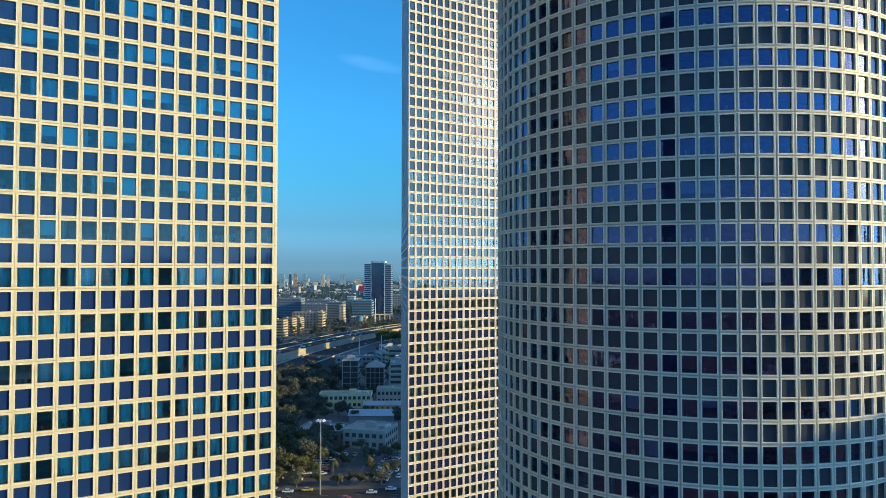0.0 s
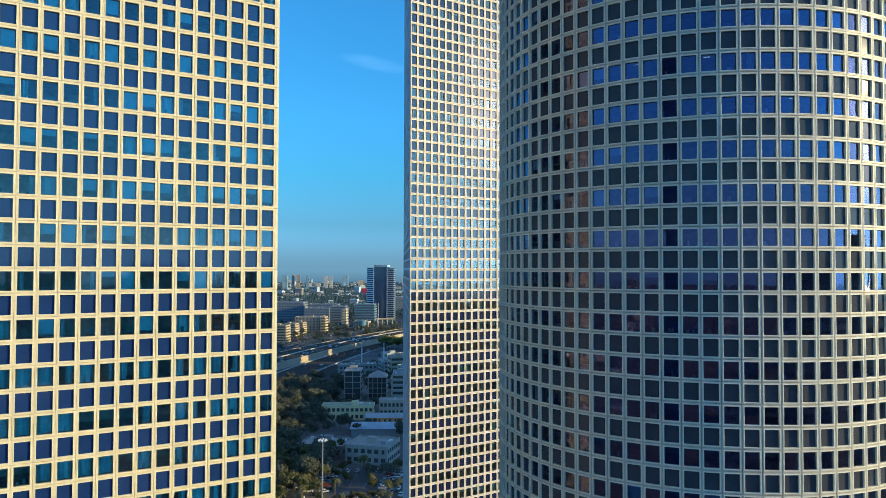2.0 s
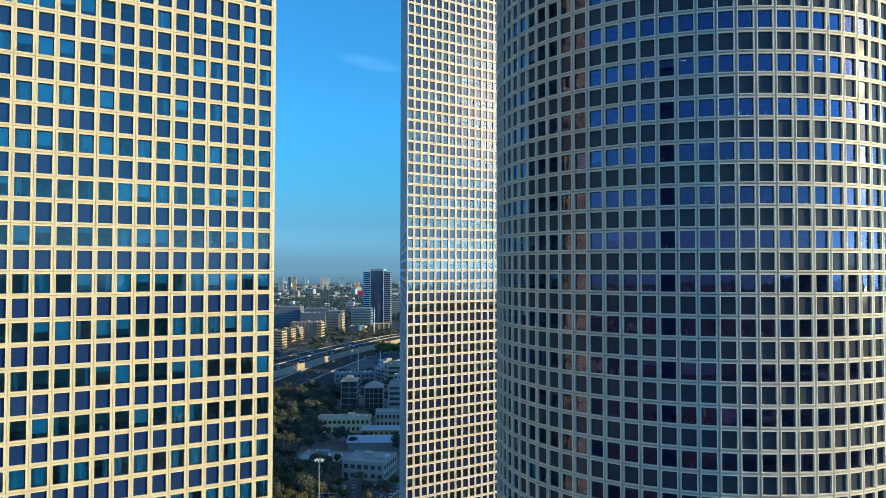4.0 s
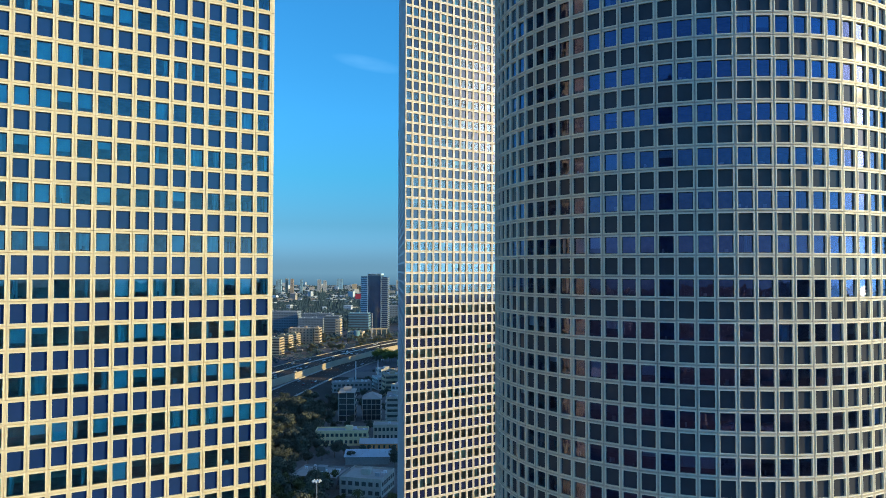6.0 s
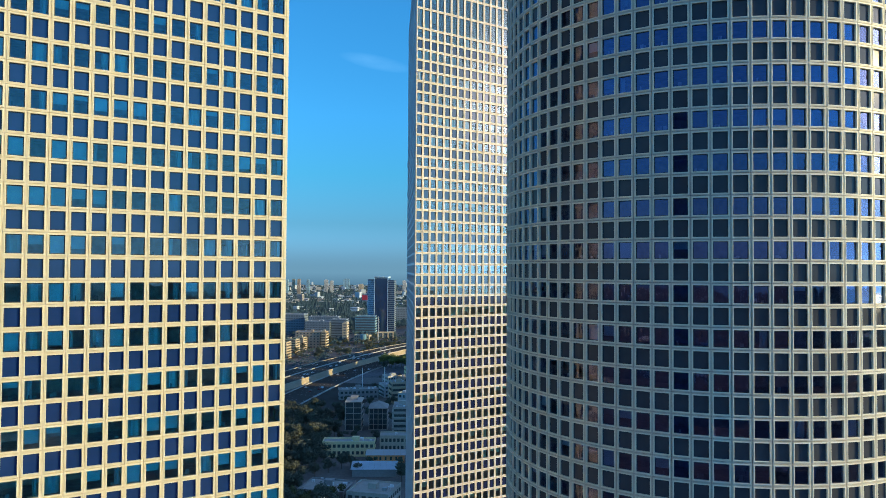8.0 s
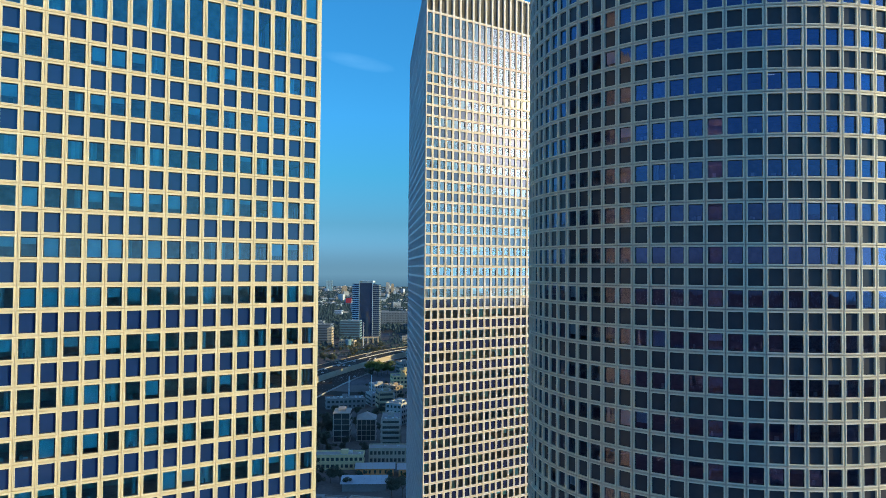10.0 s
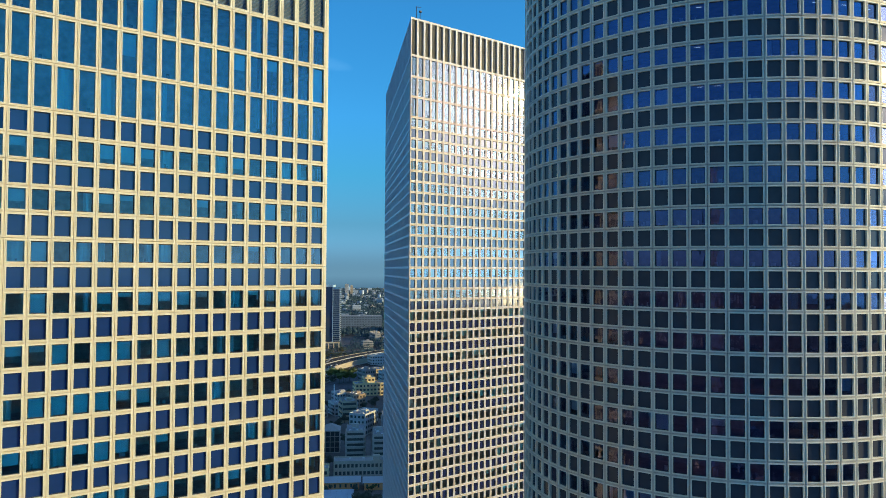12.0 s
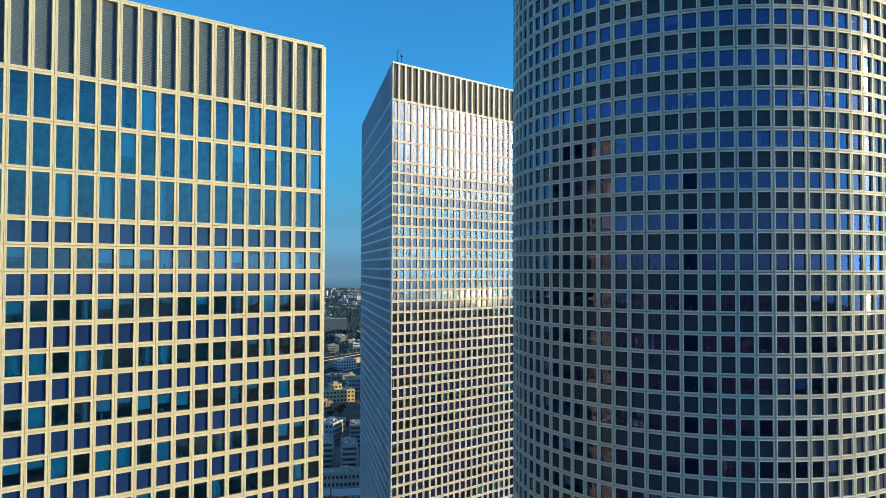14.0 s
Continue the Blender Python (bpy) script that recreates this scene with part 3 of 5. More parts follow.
def dashes(line, d, z, length, gap, width=0.10):
    pieces, run = [], 0.0
    off = offset_line(line, d)
    for p, q in zip(off, off[1:]):
        seg = (q - p).length
        e = (q - p) / seg
        n = Vector((-e.y, e.x)) * width
        s = (-run) % (length + gap)
        while s + length < seg:
            a, b = p + e * s, p + e * (s + length)
            pieces.append((np.array([(a.x - n.x, a.y - n.y, z), (b.x - n.x, b.y - n.y, z), (b.x + n.x, b.y + n.y, z), (a.x + n.x, a.y + n.y, z)]),
                           np.array([(0, 1, 2, 3)])))
            s += length + gap
        run += seg
    return joined(pieces)


upper = smooth_line([(-262, 300), (-225, 470), (-192, 600), (-163, 703), (-139, 795), (-102, 905), (-57, 1012), (4, 1100), (80, 1185), (200, 1290), (420, 1430)])
lower = smooth_line([(-212, 300), (-180, 440), (-152, 545), (-139, 602), (-122, 703), (-98, 812), (-66, 905), (-18, 1000), (50, 1085), (160, 1185), (380, 1330)])
road_u = thing("road", Matrix.Identity(4), "raised motorway carriageway with dark asphalt and tan walls", "motorway", kind="structure")
child("carriageway", mesh_np("carriageway", *ribbon(upper, -20, 20, 1.0, 6.0), [ASPHALT]), road_u)
child("retaining_wall", mesh_np("retaining_wall", *ribbon(upper, 20, 20.5, 0.0, 6.6), [SAND_WALL]), road_u, "sunlit tan concrete retaining wall")
child("far_parapet", mesh_np("far_parapet", *ribbon(upper, -20.5, -20, 0.0, 6.6), [SAND_WALL]), road_u, "tan concrete parapet")
child("median", mesh_np("median", *ribbon(upper, -0.4, 0.4, 6.0, 6.9), [BARRIER]), road_u)
for d in (-15, -11.3, -7.6, -3.9, 3.9, 7.6, 11.3, 15):
    child("lane_marking", mesh_np("lane_marking", *dashes(upper, d, 6.02, 4.0, 8.0), [PAINT]), road_u, "white dashed lane line")
road_l = thing("road", Matrix.Identity(4), "lower motorway carriageway on dark asphalt beside the rails", "motorway", kind="structure")
child("carriageway", mesh_np("carriageway", *ribbon(lower, -15, 15, 0.0, 0.35), [ASPHALT]), road_l)
child("barrier", mesh_np("barrier", *ribbon(lower, 15, 15.6, 0.0, 1.3), [BARRIER]), road_l)
child("barrier", mesh_np("barrier", *ribbon(lower, -15.6, -15, 0.0, 1.3), [BARRIER]), road_l)
for d in (-11.3, -7.6, -3.9, 0, 3.9, 7.6, 11.3):
    child("lane_marking", mesh_np("lane_marking", *dashes(lower, d, 0.37, 4.0, 8.0), [PAINT]), road_l, "white dashed lane line")
side_line = smooth_line([(-300, 700), (-250, 800), (-205, 900), (-165, 985), (-110, 1070), (-30, 1160)])
road_s = thing("road", Matrix.Identity(4), "narrow service street with dark asphalt", "street", kind="structure")
child("carriageway", mesh_np("carriageway", *ribbon(side_line, -7, 7, 0.0, 0.12), [ASPHALT]), road_s)
child("pavement", mesh_np("pavement", *ribbon(side_line, 7, 10, 0.0, 0.26), [PAVING]), road_s)
street_line = smooth_line([(-260, 262), (-120, 266), (-60, 270), (0, 274), (120, 282)])
road_n = thing("road", Matrix.Identity(4), "wide city street with dark asphalt and pale kerbs", "street", kind="structure")
child("carriageway", mesh_np("carriageway", *ribbon(street_line, -9, 14, 0.0, 0.12), [ASPHALT]), road_n)
child("pavement", mesh_np("pavement", *ribbon(street_line, -13, -9, 0.0, 0.27), [PAVING]), road_n, "pale paved footway with a kerb")
for d in (-1.5, 2.5, 6.5):
    child("lane_marking", mesh_np("lane_marking", *dashes(street_line, d, 0.14, 2.5, 4.0, 0.08), [PAINT]), road_n, "white dashed lane line")
lot_line = smooth_line([(-40, 283), (-38, 300), (-36, 338)])
lot = thing("road", Matrix.Identity(4), "car park drive of worn asphalt among trees", "car park", kind="structure")
child("carriageway", mesh_np("carriageway", *ribbon(lot_line, -26, 14, 0.0, 0.08), [WORN_ASPHALT]), lot)
for d in (-3.2, 3.2):
    child("lane_marking", mesh_np("lane_marking", *dashes(lot_line, d, 0.10, 7.0, 1.0, 0.10), [PAINT]), lot, "worn white edge line")
yard_line = smooth_line([(-140, 400), (-128, 470), (-116, 540), (-100, 640), (-84, 720)])
yard = thing("road", Matrix.Identity(4), "dark shaded service yard beside the motorway", "yard", kind="structure")
child("surface", mesh_np("surface", *ribbon(yard_line, -26, 34, 0.0, 0.06), [ASPHALT]), yard)

# ---- buildings of the city ----
WALLS = {}


def wall_mat(key):
    table = {"white": (0.50, 0.50, 0.48), "grey": (0.33, 0.315, 0.295), "tan": (0.42, 0.325, 0.24), "yellow": (0.82, 0.65, 0.36), "orange": (0.92, 0.42, 0.17),
             "olive": (0.54, 0.45, 0.34), "cream": (0.52, 0.42, 0.29), "blue": (0.24, 0.40, 0.50), "dark": (0.10, 0.095, 0.092), "teal": (0.15, 0.28, 0.34),
             "slate": (0.18, 0.225, 0.265), "steel": (0.11, 0.165, 0.29), "stone": (0.47, 0.41, 0.345)}
    if key not in WALLS:
        WALLS[key] = material(key + "_render", table[key], rough=0.85, spec=0.12, vary=0.18, scale=0.12, fine=1.1)
    return WALLS[key]


# window colours lifted in place of haze, bluer in the far copy
PANE_DARK = material("small_dark_window", (0.10, 0.092, 0.084), rough=0.08, spec=0.6, vary=0.3, scale=0.3)
PANE_HAZED = material("far_hazed_window", (0.10, 0.12, 0.14), rough=0.2, spec=0.5, vary=0.3, scale=0.1)
PANE_BLUE = material("blue_curtain_glass", (0.02, 0.05, 0.11), rough=0.06, spec=0.8, vary=0.3, scale=0.06, ior=1.7)
PALE_ROOF = material("pale_flat_roof", (0.34, 0.345, 0.35), rough=0.9, spec=0.08, vary=0.3, scale=0.15, fine=1.0)
BLUE_ROOF = material("pale_blue_sheet_roof", (0.70, 0.78, 0.83), rough=0.5, vary=0.15, scale=0.2)
PLANTING = material("terrace_planting", (0.04, 0.07, 0.03), rough=0.8, vary=0.5, scale=0.5, fine=3)
TANK = material("white_tank", (0.75, 0.75, 0.74), rough=0.4, vary=0.08)
METAL = material("galvanised_metal", (0.45, 0.46, 0.47), rough=0.4, metal=0.6, vary=0.1)


def house(name, x, y, w, d, h, turn, wall, label, category, floors=4, bays=6, bands=False, roof=None, seed=1, solar=3, group=""):
    """A flat-roofed block: walls with a parapet, roof, windows or balcony bands, stair head and roof tanks."""
    rng = random.Random(seed)
    top = thing(name, pose(x, y, 0, 0, 0, turn), label, category, group)
    wm = wall_mat(wall)
    bm = bmesh.new()
    add_box(bm, -w / 2, w / 2, -d / 2, d / 2, 0, h - 0.9)
    for x0, x1, y0, y1 in ((-w / 2, w / 2, -d / 2, -d / 2 + 0.3), (-w / 2, w / 2, d / 2 - 0.3, d / 2),
                           (-w / 2, -w / 2 + 0.3, -d / 2 + 0.3, d / 2 - 0.3), (w / 2 - 0.3, w / 2, -d / 2 + 0.3, d / 2 - 0.3)):
        add_box(bm, x0, x1, y0, y1, h - 0.9, h)
    part("wall", bm, wm, top)
    bm = bmesh.new()
    add_box(bm, -w / 2 + 0.3, w / 2 - 0.3, -d / 2 + 0.3, d / 2 - 0.3, h - 0.9, h - 0.8)
    part("roof", bm, roof or PALE_ROOF, top)
    fh = (h - 1.0) / floors
    bm, bb = bmesh.new(), bmesh.new()
    for f in range(floors):
        z0, z1 = f * fh + fh * 0.32, f * fh + fh * 0.80
        for face in range(4):
            length = w if face % 2 == 0 else d
            n = max(1, round(bays * length / w))
            rot = Matrix.Rotation(face * math.pi / 2, 4, "Z")
            half = (d if face % 2 == 0 else w) / 2
            if bands:
                m = rot @ Matrix.Translation((0, -half, 0))
                t = bmesh.new()
                add_box(t, -length / 2 + 0.6, length / 2 - 0.6, -0.05, 0.05, z0 + fh * 0.10, z1 + fh * 0.08)
                t.transform(m)
                add_into(bm, t)
                t = bmesh.new()
                add_box(t, -length / 2 - 0.1, length / 2 + 0.1, -0.9, -0.02, f * fh + fh * 0.02, f * fh + fh * 0.36)
                t.transform(m)
                add_into(bb, t)
                continue
            bay = (length - 0.8) / n
            for k in range(n):
                c = -length / 2 + 0.4 + (k + 0.5) * bay
                ww = min(1.1, bay * 0.31) if not rng.random() < 0.12 else min(0.7, bay * 0.22)
                t = bmesh.new()
                add_box(t, c - ww, c + ww, -0.04, 0.06, z0, z1)
                t.transform(rot @ Matrix.Translation((0, -half, 0)))
                add_into(bm, t)
    ob = part("glazing", bm, PANE_HAZED if y > 1090 else PANE_DARK, top, "small dark windows")
    tagged(ob, kind="stuff")
    if bands:
        tagged(part("balcony_front", bb, wm, top, "stacked balcony fronts"), kind="stuff")
    else:
        bb.free()
    bm = bmesh.new()
    sx, sy = rng.uniform(-w / 4, w / 4), rng.uniform(-d / 5, d / 5)
    add_box(bm, sx - min(2.2, w / 5), sx + min(2.2, w / 5), sy - min(2, d / 5), sy + min(2, d / 5), h - 0.8, h + rng.uniform(1.4, 2.4))
    part("stair_head", bm, wm, top)
    for k in range(solar):
        bm = bmesh.new()
        px, py = rng.uniform(-w / 2 + 1.2, w / 2 - 1.2), rng.uniform(-d / 2 + 1.0, d / 2 - 1.0)
        add_tube(bm, (px - 0.7, py, h + 0.35), (px + 0.7, py, h + 0.35), 0.33, 0.33, 8)
        add_box(bm, px - 0.6, px - 0.5, py - 0.1, py + 0.1, h - 0.8, h + 0.1)
        add_box(bm, px + 0.5, px + 0.6, py - 0.1, py + 0.1, h - 0.8, h + 0.1)
        part("water_tank", bm, TANK, top)
        bm = bmesh.new()
        px, py, pw = rng.uniform(-w / 2 + 1.4, w / 2 - 1.4), rng.uniform(-d / 2 + 1.2, d / 2 - 1.2), rng.uniform(0.5, 1.2)
        add_box(bm, px - pw, px + pw, py - 0.6, py + 0.6, h - 0.8, h + rng.uniform(0.1, 0.9), bevel=0.05)
        part("roof_unit", bm, (METAL, TANK, WALLS[wall])[k % 3], top)
    return top


def add_into(bm, t):
    """Moves a small bmesh's geometry into a larger one."""
    vs = [bm.verts.new(v.co) for v in t.verts]
    for f in t.faces:
        bm.faces.new([vs[v.index] for v in f.verts])
    t.free()


# the low blocks behind the car park
house("office_block", -35, 353, 21, 20, 9.0, -14, "stone", "pale grey rendered office block with small square windows", "building", 2, 6, seed=2, solar=2, roof=ROOFING)
house("low_block", -60, 366, 24, 20, 6.0, -12, "grey", "grey low block with a cluttered flat roof", "building", 1, 5, seed=3, solar=5, roof=ROOFING)
def sheet_house(name, x, y, w, d, h, wall, roof, bays, label):
    """A low house under overhanging roof sheets that fall towards its front, with windows along the front."""
    top = thing(name, pose(x, y, 0, 0, 0, 2), label, "building")
    bm = bmesh.new()
    add_box(bm, -w / 2, w / 2, -d / 2, d / 2, 0, h)
    part("wall", bm, wall_mat(wall), top)
    n = max(2, round(w / 3.2))
    step = (w + 2) / n
    for k in range(n):
        x0 = -w / 2 - 1 + step * k
        bm = bmesh.new()
        bm.faces.new([bm.verts.new(v) for v in ((x0, -d / 2 - 0.8, h + 0.1), (x0 + step - 0.03, -d / 2 - 0.8, h + 0.1),
                                                (x0 + step - 0.03, d / 2 + 0.8, h + 0.1 + d * 0.1), (x0, d / 2 + 0.8, h + 0.1 + d * 0.1))])
        bmesh.ops.solidify(bm, geom=bm.faces[:], thickness=0.08)
        part("roof_sheet", bm, roof, top)
    for k in range(bays):
        c = -w / 2 + (k + 0.5) * w / bays
        bm = bmesh.new()
        add_box(bm, c - 0.55, c + 0.55, -d / 2 - 0.05, -d / 2 + 0.1, h * 0.35, h * 0.8)
        part("window", bm, PANE_DARK, top, "small dark window")
    return top


sheet_house("shed", -40, 406, 24, 12, 4.2, "grey", BLUE_ROOF, 0, "long low shed with a pale blue sheet roof")
house("school_block", -60, 448, 32, 11, 9.2, 2, "yellow", "yellow two-storey block with rows of dark windows", "building", 2, 11, seed=5, solar=2, roof=ROOFING)
house("school_block", -24, 462, 36, 12, 10.0, 2, "olive", "olive rendered block with tall narrow windows", "building", 2, 14, seed=6, solar=3, roof=ROOFING)
sheet_house("shop", -36, 434, 22, 9, 4.4, "orange", TANK, 7, "orange single-storey building with a pale sheet roof")
sheet_house("shop", -12, 433, 20, 9, 4.4, "orange", TANK, 6, "orange single-storey building with a pale sheet roof")


def frame_house(name, x0, x1, y0, y1, floors, fh, bays, wall, label, hipped):
    """A concrete frame of slabs and posts in front of recessed rooms coloured dark for shade, under a flat or hipped
    roof.
    """
    top = thing(name, pose((x0 + x1) / 2, y0, 0, 0, 0, 2), label, "building")
    w, d, h = x1 - x0, y1 - y0, floors * fh
    bm = bmesh.new()
    add_box(bm, -w / 2 + 0.4, w / 2 - 0.4, 1.8, d, 0, h)
    part("recessed_wall", bm, wall_mat("dark"), top, "recessed rooms with shade put into their dark colour")
    for k in range(floors + 1):
        bm = bmesh.new()
        add_box(bm, -w / 2 - 0.3, w / 2 + 0.3, -0.1, d + 0.2, k * fh - 0.3 + 0.32, k * fh + 0.42)
        part("floor_slab", bm, wall_mat(wall), top)
    for k in range(bays + 1):
        bm = bmesh.new()
        c = -w / 2 + 0.2 + k * (w - 0.4) / bays
        add_box(bm, c - 0.22, c + 0.22, 0.0, 0.45, 0, h + 0.05)
        part("post", bm, wall_mat(wall), top)
    for k in range(floors):
        bm = bmesh.new()
        add_box(bm, -w / 2, w / 2, 0.12, 0.3, k * fh + 0.4, k * fh + 0.95)
        part("balustrade", bm, wall_mat("dark"), top)
    if hipped:
        bm = bmesh.new()
        vs = [bm.verts.new(v) for v in ((-w / 2 - 0.5, -0.4, h + 0.44), (w / 2 + 0.5, -0.4, h + 0.44), (w / 2 + 0.5, d + 0.4, h + 0.44), (-w / 2 - 0.5, d + 0.4, h + 0.44),
                                        (0, d * 0.35, h + 4.2), (0, d * 0.65, h + 4.2))]
        for f in ((0, 1, 4), (1, 2, 5, 4), (2, 3, 5), (3, 0, 4, 5), (3, 2, 1, 0)):
            bm.faces.new([vs[j] for j in f])
        part("hipped_roof", bm, ROOFING, top, "pale grey-blue hipped roof")
    else:
        bm = bmesh.new()
        add_box(bm, -w / 4, w / 5, d * 0.4, d * 0.8, h + 0.4, h + 2.6)
        part("stair_head", bm, wall_mat("grey"), top)
    return top


frame_house("apartment_house", -71.5, -60.0, 512, 530, 5, 4.0, 2, "stone", "unfinished-looking grey apartment house of open concrete frames", False)
frame_house("apartment_house", -55.2, -42.0, 516, 532, 4, 3.7, 4, "stone", "grey apartment house with a pale frame front and hipped roof", True)
house("apartment_house", -30, 496, 12, 22, 22.3, 2, "stone", "grey-white apartment house with stacked balconies", "building", 6, 3, bands=True, seed=12)
house("apartment_house", -13, 488, 10, 24, 21.7, 2, "stone", "pale apartment house with stacked balconies", "building", 6, 3, bands=True, seed=13)
house("apartment_house", 2, 500, 13, 22, 19.0, 2, "white", "pale apartment house with small windows", "building", 5, 4, seed=14)
house("apartment_house", -27, 580, 14, 24, 17.0, -24, "white", "white apartment house in low sun", "building", 4, 4, seed=15, solar=6)
house("apartment_house", -6, 566, 13, 22, 17.5, 2, "grey", "grey apartment house with balconies", "building", 5, 3, bands=True, seed=16)
house("apartment_house", -54, 700, 11, 16, 12.0, 24, "white", "small white flat-roofed apartment house", "building", 3, 4, seed=17, solar=4)
house("apartment_house", -38, 690, 13, 16, 12.5, 26, "tan", "tan apartment house with a cluttered roof", "building", 3, 4, seed=18, solar=6)
house("civic_building", -26, 752, 34, 16, 13.0, 12, "yellow", "yellow civic building with a raised middle", "building", 3, 9, seed=19, solar=3)
house("civic_building", -28, 756, 12, 12, 18.0, 12, "yellow", "raised yellow middle block of a civic building", "building", 4, 3, seed=20, solar=0)
house("office_block", -20, 990, 26, 20, 13, 20, "white", "white low office block beside the motorway", "building", 3, 7, seed=21)
house("office_block", 20, 940, 26, 20, 16, 10, "grey", "grey low office block", "building", 4, 7, seed=22)
house("office_block", -78, 640, 34, 14, 9.0, 12, "grey", "long grey low block with roof plant", "building", 2, 9, seed=24, solar=9, roof=ROOFING)
house("office_block", -48, 655, 22, 18, 11, 22, "white", "white low block with roof plant", "building", 3, 6, seed=25, solar=7)
# beyond the motorway
for x, y, h, k in ((-207, 915, 21.5, 31), (-206, 965, 20.0, 32), (-205, 1012, 18.0, 33)):
    hotel = house("hotel", x, y, 15, 15, h, -10, "cream", "cream stepped hotel with planted stacked terraces in low sun", "building", 6, 4, bands=True, seed=k, solar=1)
    hr = np.random.default_rng(k)
    clumps = []
    for j in range(26):
        c = np.array((hr.uniform(-5, 5), hr.uniform(-7, 7), h - 0.1))
        u = np.array([(0, 0, 1), (1, 0, 0), (0, 1, 0), (-1, 0, 0), (0, -1, 0), (0, 0, -1)]) * hr.uniform(0.5, 1.3) * hr.uniform(0.6, 1.2, (6, 3)) + c
        clumps.append((u, np.array([(0, 1, 2, 2), (0, 2, 3, 3), (0, 3, 4, 4), (0, 4, 1, 1)])))
    pv, pq = joined(clumps)
    pm = bpy.data.meshes.new("roof_planting")
    pm.from_pydata(pv.tolist(), [], [tuple(f[:3]) for f in pq.tolist()])
    pm.materials.append(PLANTING)
    child("roof_planting", pm, hotel, "dark green planting on the roof terrace", kind="stuff")
house("hotel", -197, 1038, 36, 18, 24, -6, "tan", "tan hotel wing with rows of balconies", "building", 6, 7, seed=34)
# sunlit end of the tan wing, its light put into a cream block
house("hotel", -174, 1032, 7, 14, 24.5, -6, "cream", "narrow cream block with balconies for the tan wing's sunlit end", "building", 6, 2, bands=True, seed=44, solar=0)
house("office_block", -205, 1160, 40, 24, 30, -3, "slate", "long slate-blue office block with a regular grid front", "building", 8, 16, seed=35)
house("office_block", -172, 1166, 24, 26, 33, -3, "slate", "slate-blue office block with window rows", "building", 8, 9, bands=True, seed=45)
house("office_block", -270, 1240, 58, 30, 36, -3, "slate", "wide slate-blue office block with window rows", "building", 8, 20, seed=36)
house("office_block", -205, 1215, 50, 20, 34, -3, "slate", "slate-blue office wing behind a courtyard", "building", 8, 16, seed=46, solar=5)
# sunlit end of the slate offices, painted as a separate cream block
house("office_block", -157, 1124, 7, 18, 30, -3, "cream", "narrow cream block for the slate office's sunlit end", "building", 7, 3, seed=37)
house("office_block", -128, 1105, 24, 14, 13, -10, "cream", "small cream block with a glass drum", "building", 3, 6, seed=38)
house("office_block", -62, 1500, 84, 30, 33, 2, "slate", "wide slate-blue institute with a dark framed front", "building", 7, 26, seed=39)
house("office_block", 30, 1440, 50, 30, 26, 2, "grey", "plain grey flat-roofed office block", "building", 5, 10, bands=True, seed=40)
house("office_block", -140, 1262, 34, 24, 32, -3, "teal", "teal glazed office block with pale bands", "building", 7, 8, bands=True, seed=41)
bm = bmesh.new()
add_tube(bm, (0, 0, 0), (0, 0, 14.5), 4.6, 4.6, 20)
ob = thing("drum", pose(-126, 1096, 0), "turquoise glazed drum beside a cream block", "building")
part("wall", bm, wall_mat("teal"), ob)

# the dark glass tower
gt = thing("glass_tower", pose(-117, 1310, 0, 0, 0, -4), "dark blue glass office tower with banded ends", "tower")
bm = bmesh.new()
add_box(bm, -12, 13, -15, 15, 0, 97)
part("dark_shaft", bm, PANE_BLUE, gt, "dark blue curtain wall")
WING_BAND = material("pale_blue_cladding", (0.46, 0.62, 0.70), rough=0.6, vary=0.12, scale=0.1, fine=0.8)
for x0, x1, h, proud, mat in ((-24, -12.2, 95, 0.4, WING_BAND), (13.2, 24, 94, 0.15, wall_mat("slate"))):
    bm = bmesh.new()
    add_box(bm, x0, x1, -13, 13, 0, h)
    part("wing", bm, PANE_BLUE, gt, "glazed wing")
    bm = bmesh.new()
    for k in range(26):
        add_box(bm, x0 - proud, x1 + proud, -13 - proud, 13 + proud, 1 + k * 3.6, 2.7 + k * 3.6)
    tagged(part("floor_banding", bm, mat, gt, "pale blue floor bands"), kind="stuff")
for x in (-11.6, 12.6):
    bm = bmesh.new()
    add_box(bm, x - 0.5, x + 0.5, -15.6, -14.9, 0, 98)
    part("edge_fin", bm, WING_BAND, gt, "pale upright edge fin")
for x0, x1 in ((-12, -5), (-4.2, 3.4), (4.2, 13)):
    bm = bmesh.new()
    add_box(bm, x0, x1, -15.4, 15.4, 97.02, 98)
    add_box(bm, x0, x1, -15.4, 15.4, 99.4, 100.2)
    for x in (x0 + 0.4, x1 - 0.4):
        add_box(bm, x - 0.4, x + 0.4, -15.4, 15.4, 98, 99.4)
    part("crown_frame", bm, WING_BAND, gt, "pale open crown frame")

# pale portal frame beside the motorway
pf = thing("portal_frame", pose(-96, 1140, 0, 0, 0, 8), "pale concrete portal frame beside the motorway", "structure")
for k in range(4):
    bm = bmesh.new()
    add_box(bm, -12 + 8 * k - 0.8, -12 + 8 * k + 0.8, -0.8, 0.8, 0, 13)
    part("column", bm, wall_mat("cream"), pf)
bm = bmesh.new()
add_box(bm, -13.5, 13.5, -1.2, 1.2, 13, 15)
part("beam", bm, wall_mat("cream"), pf)

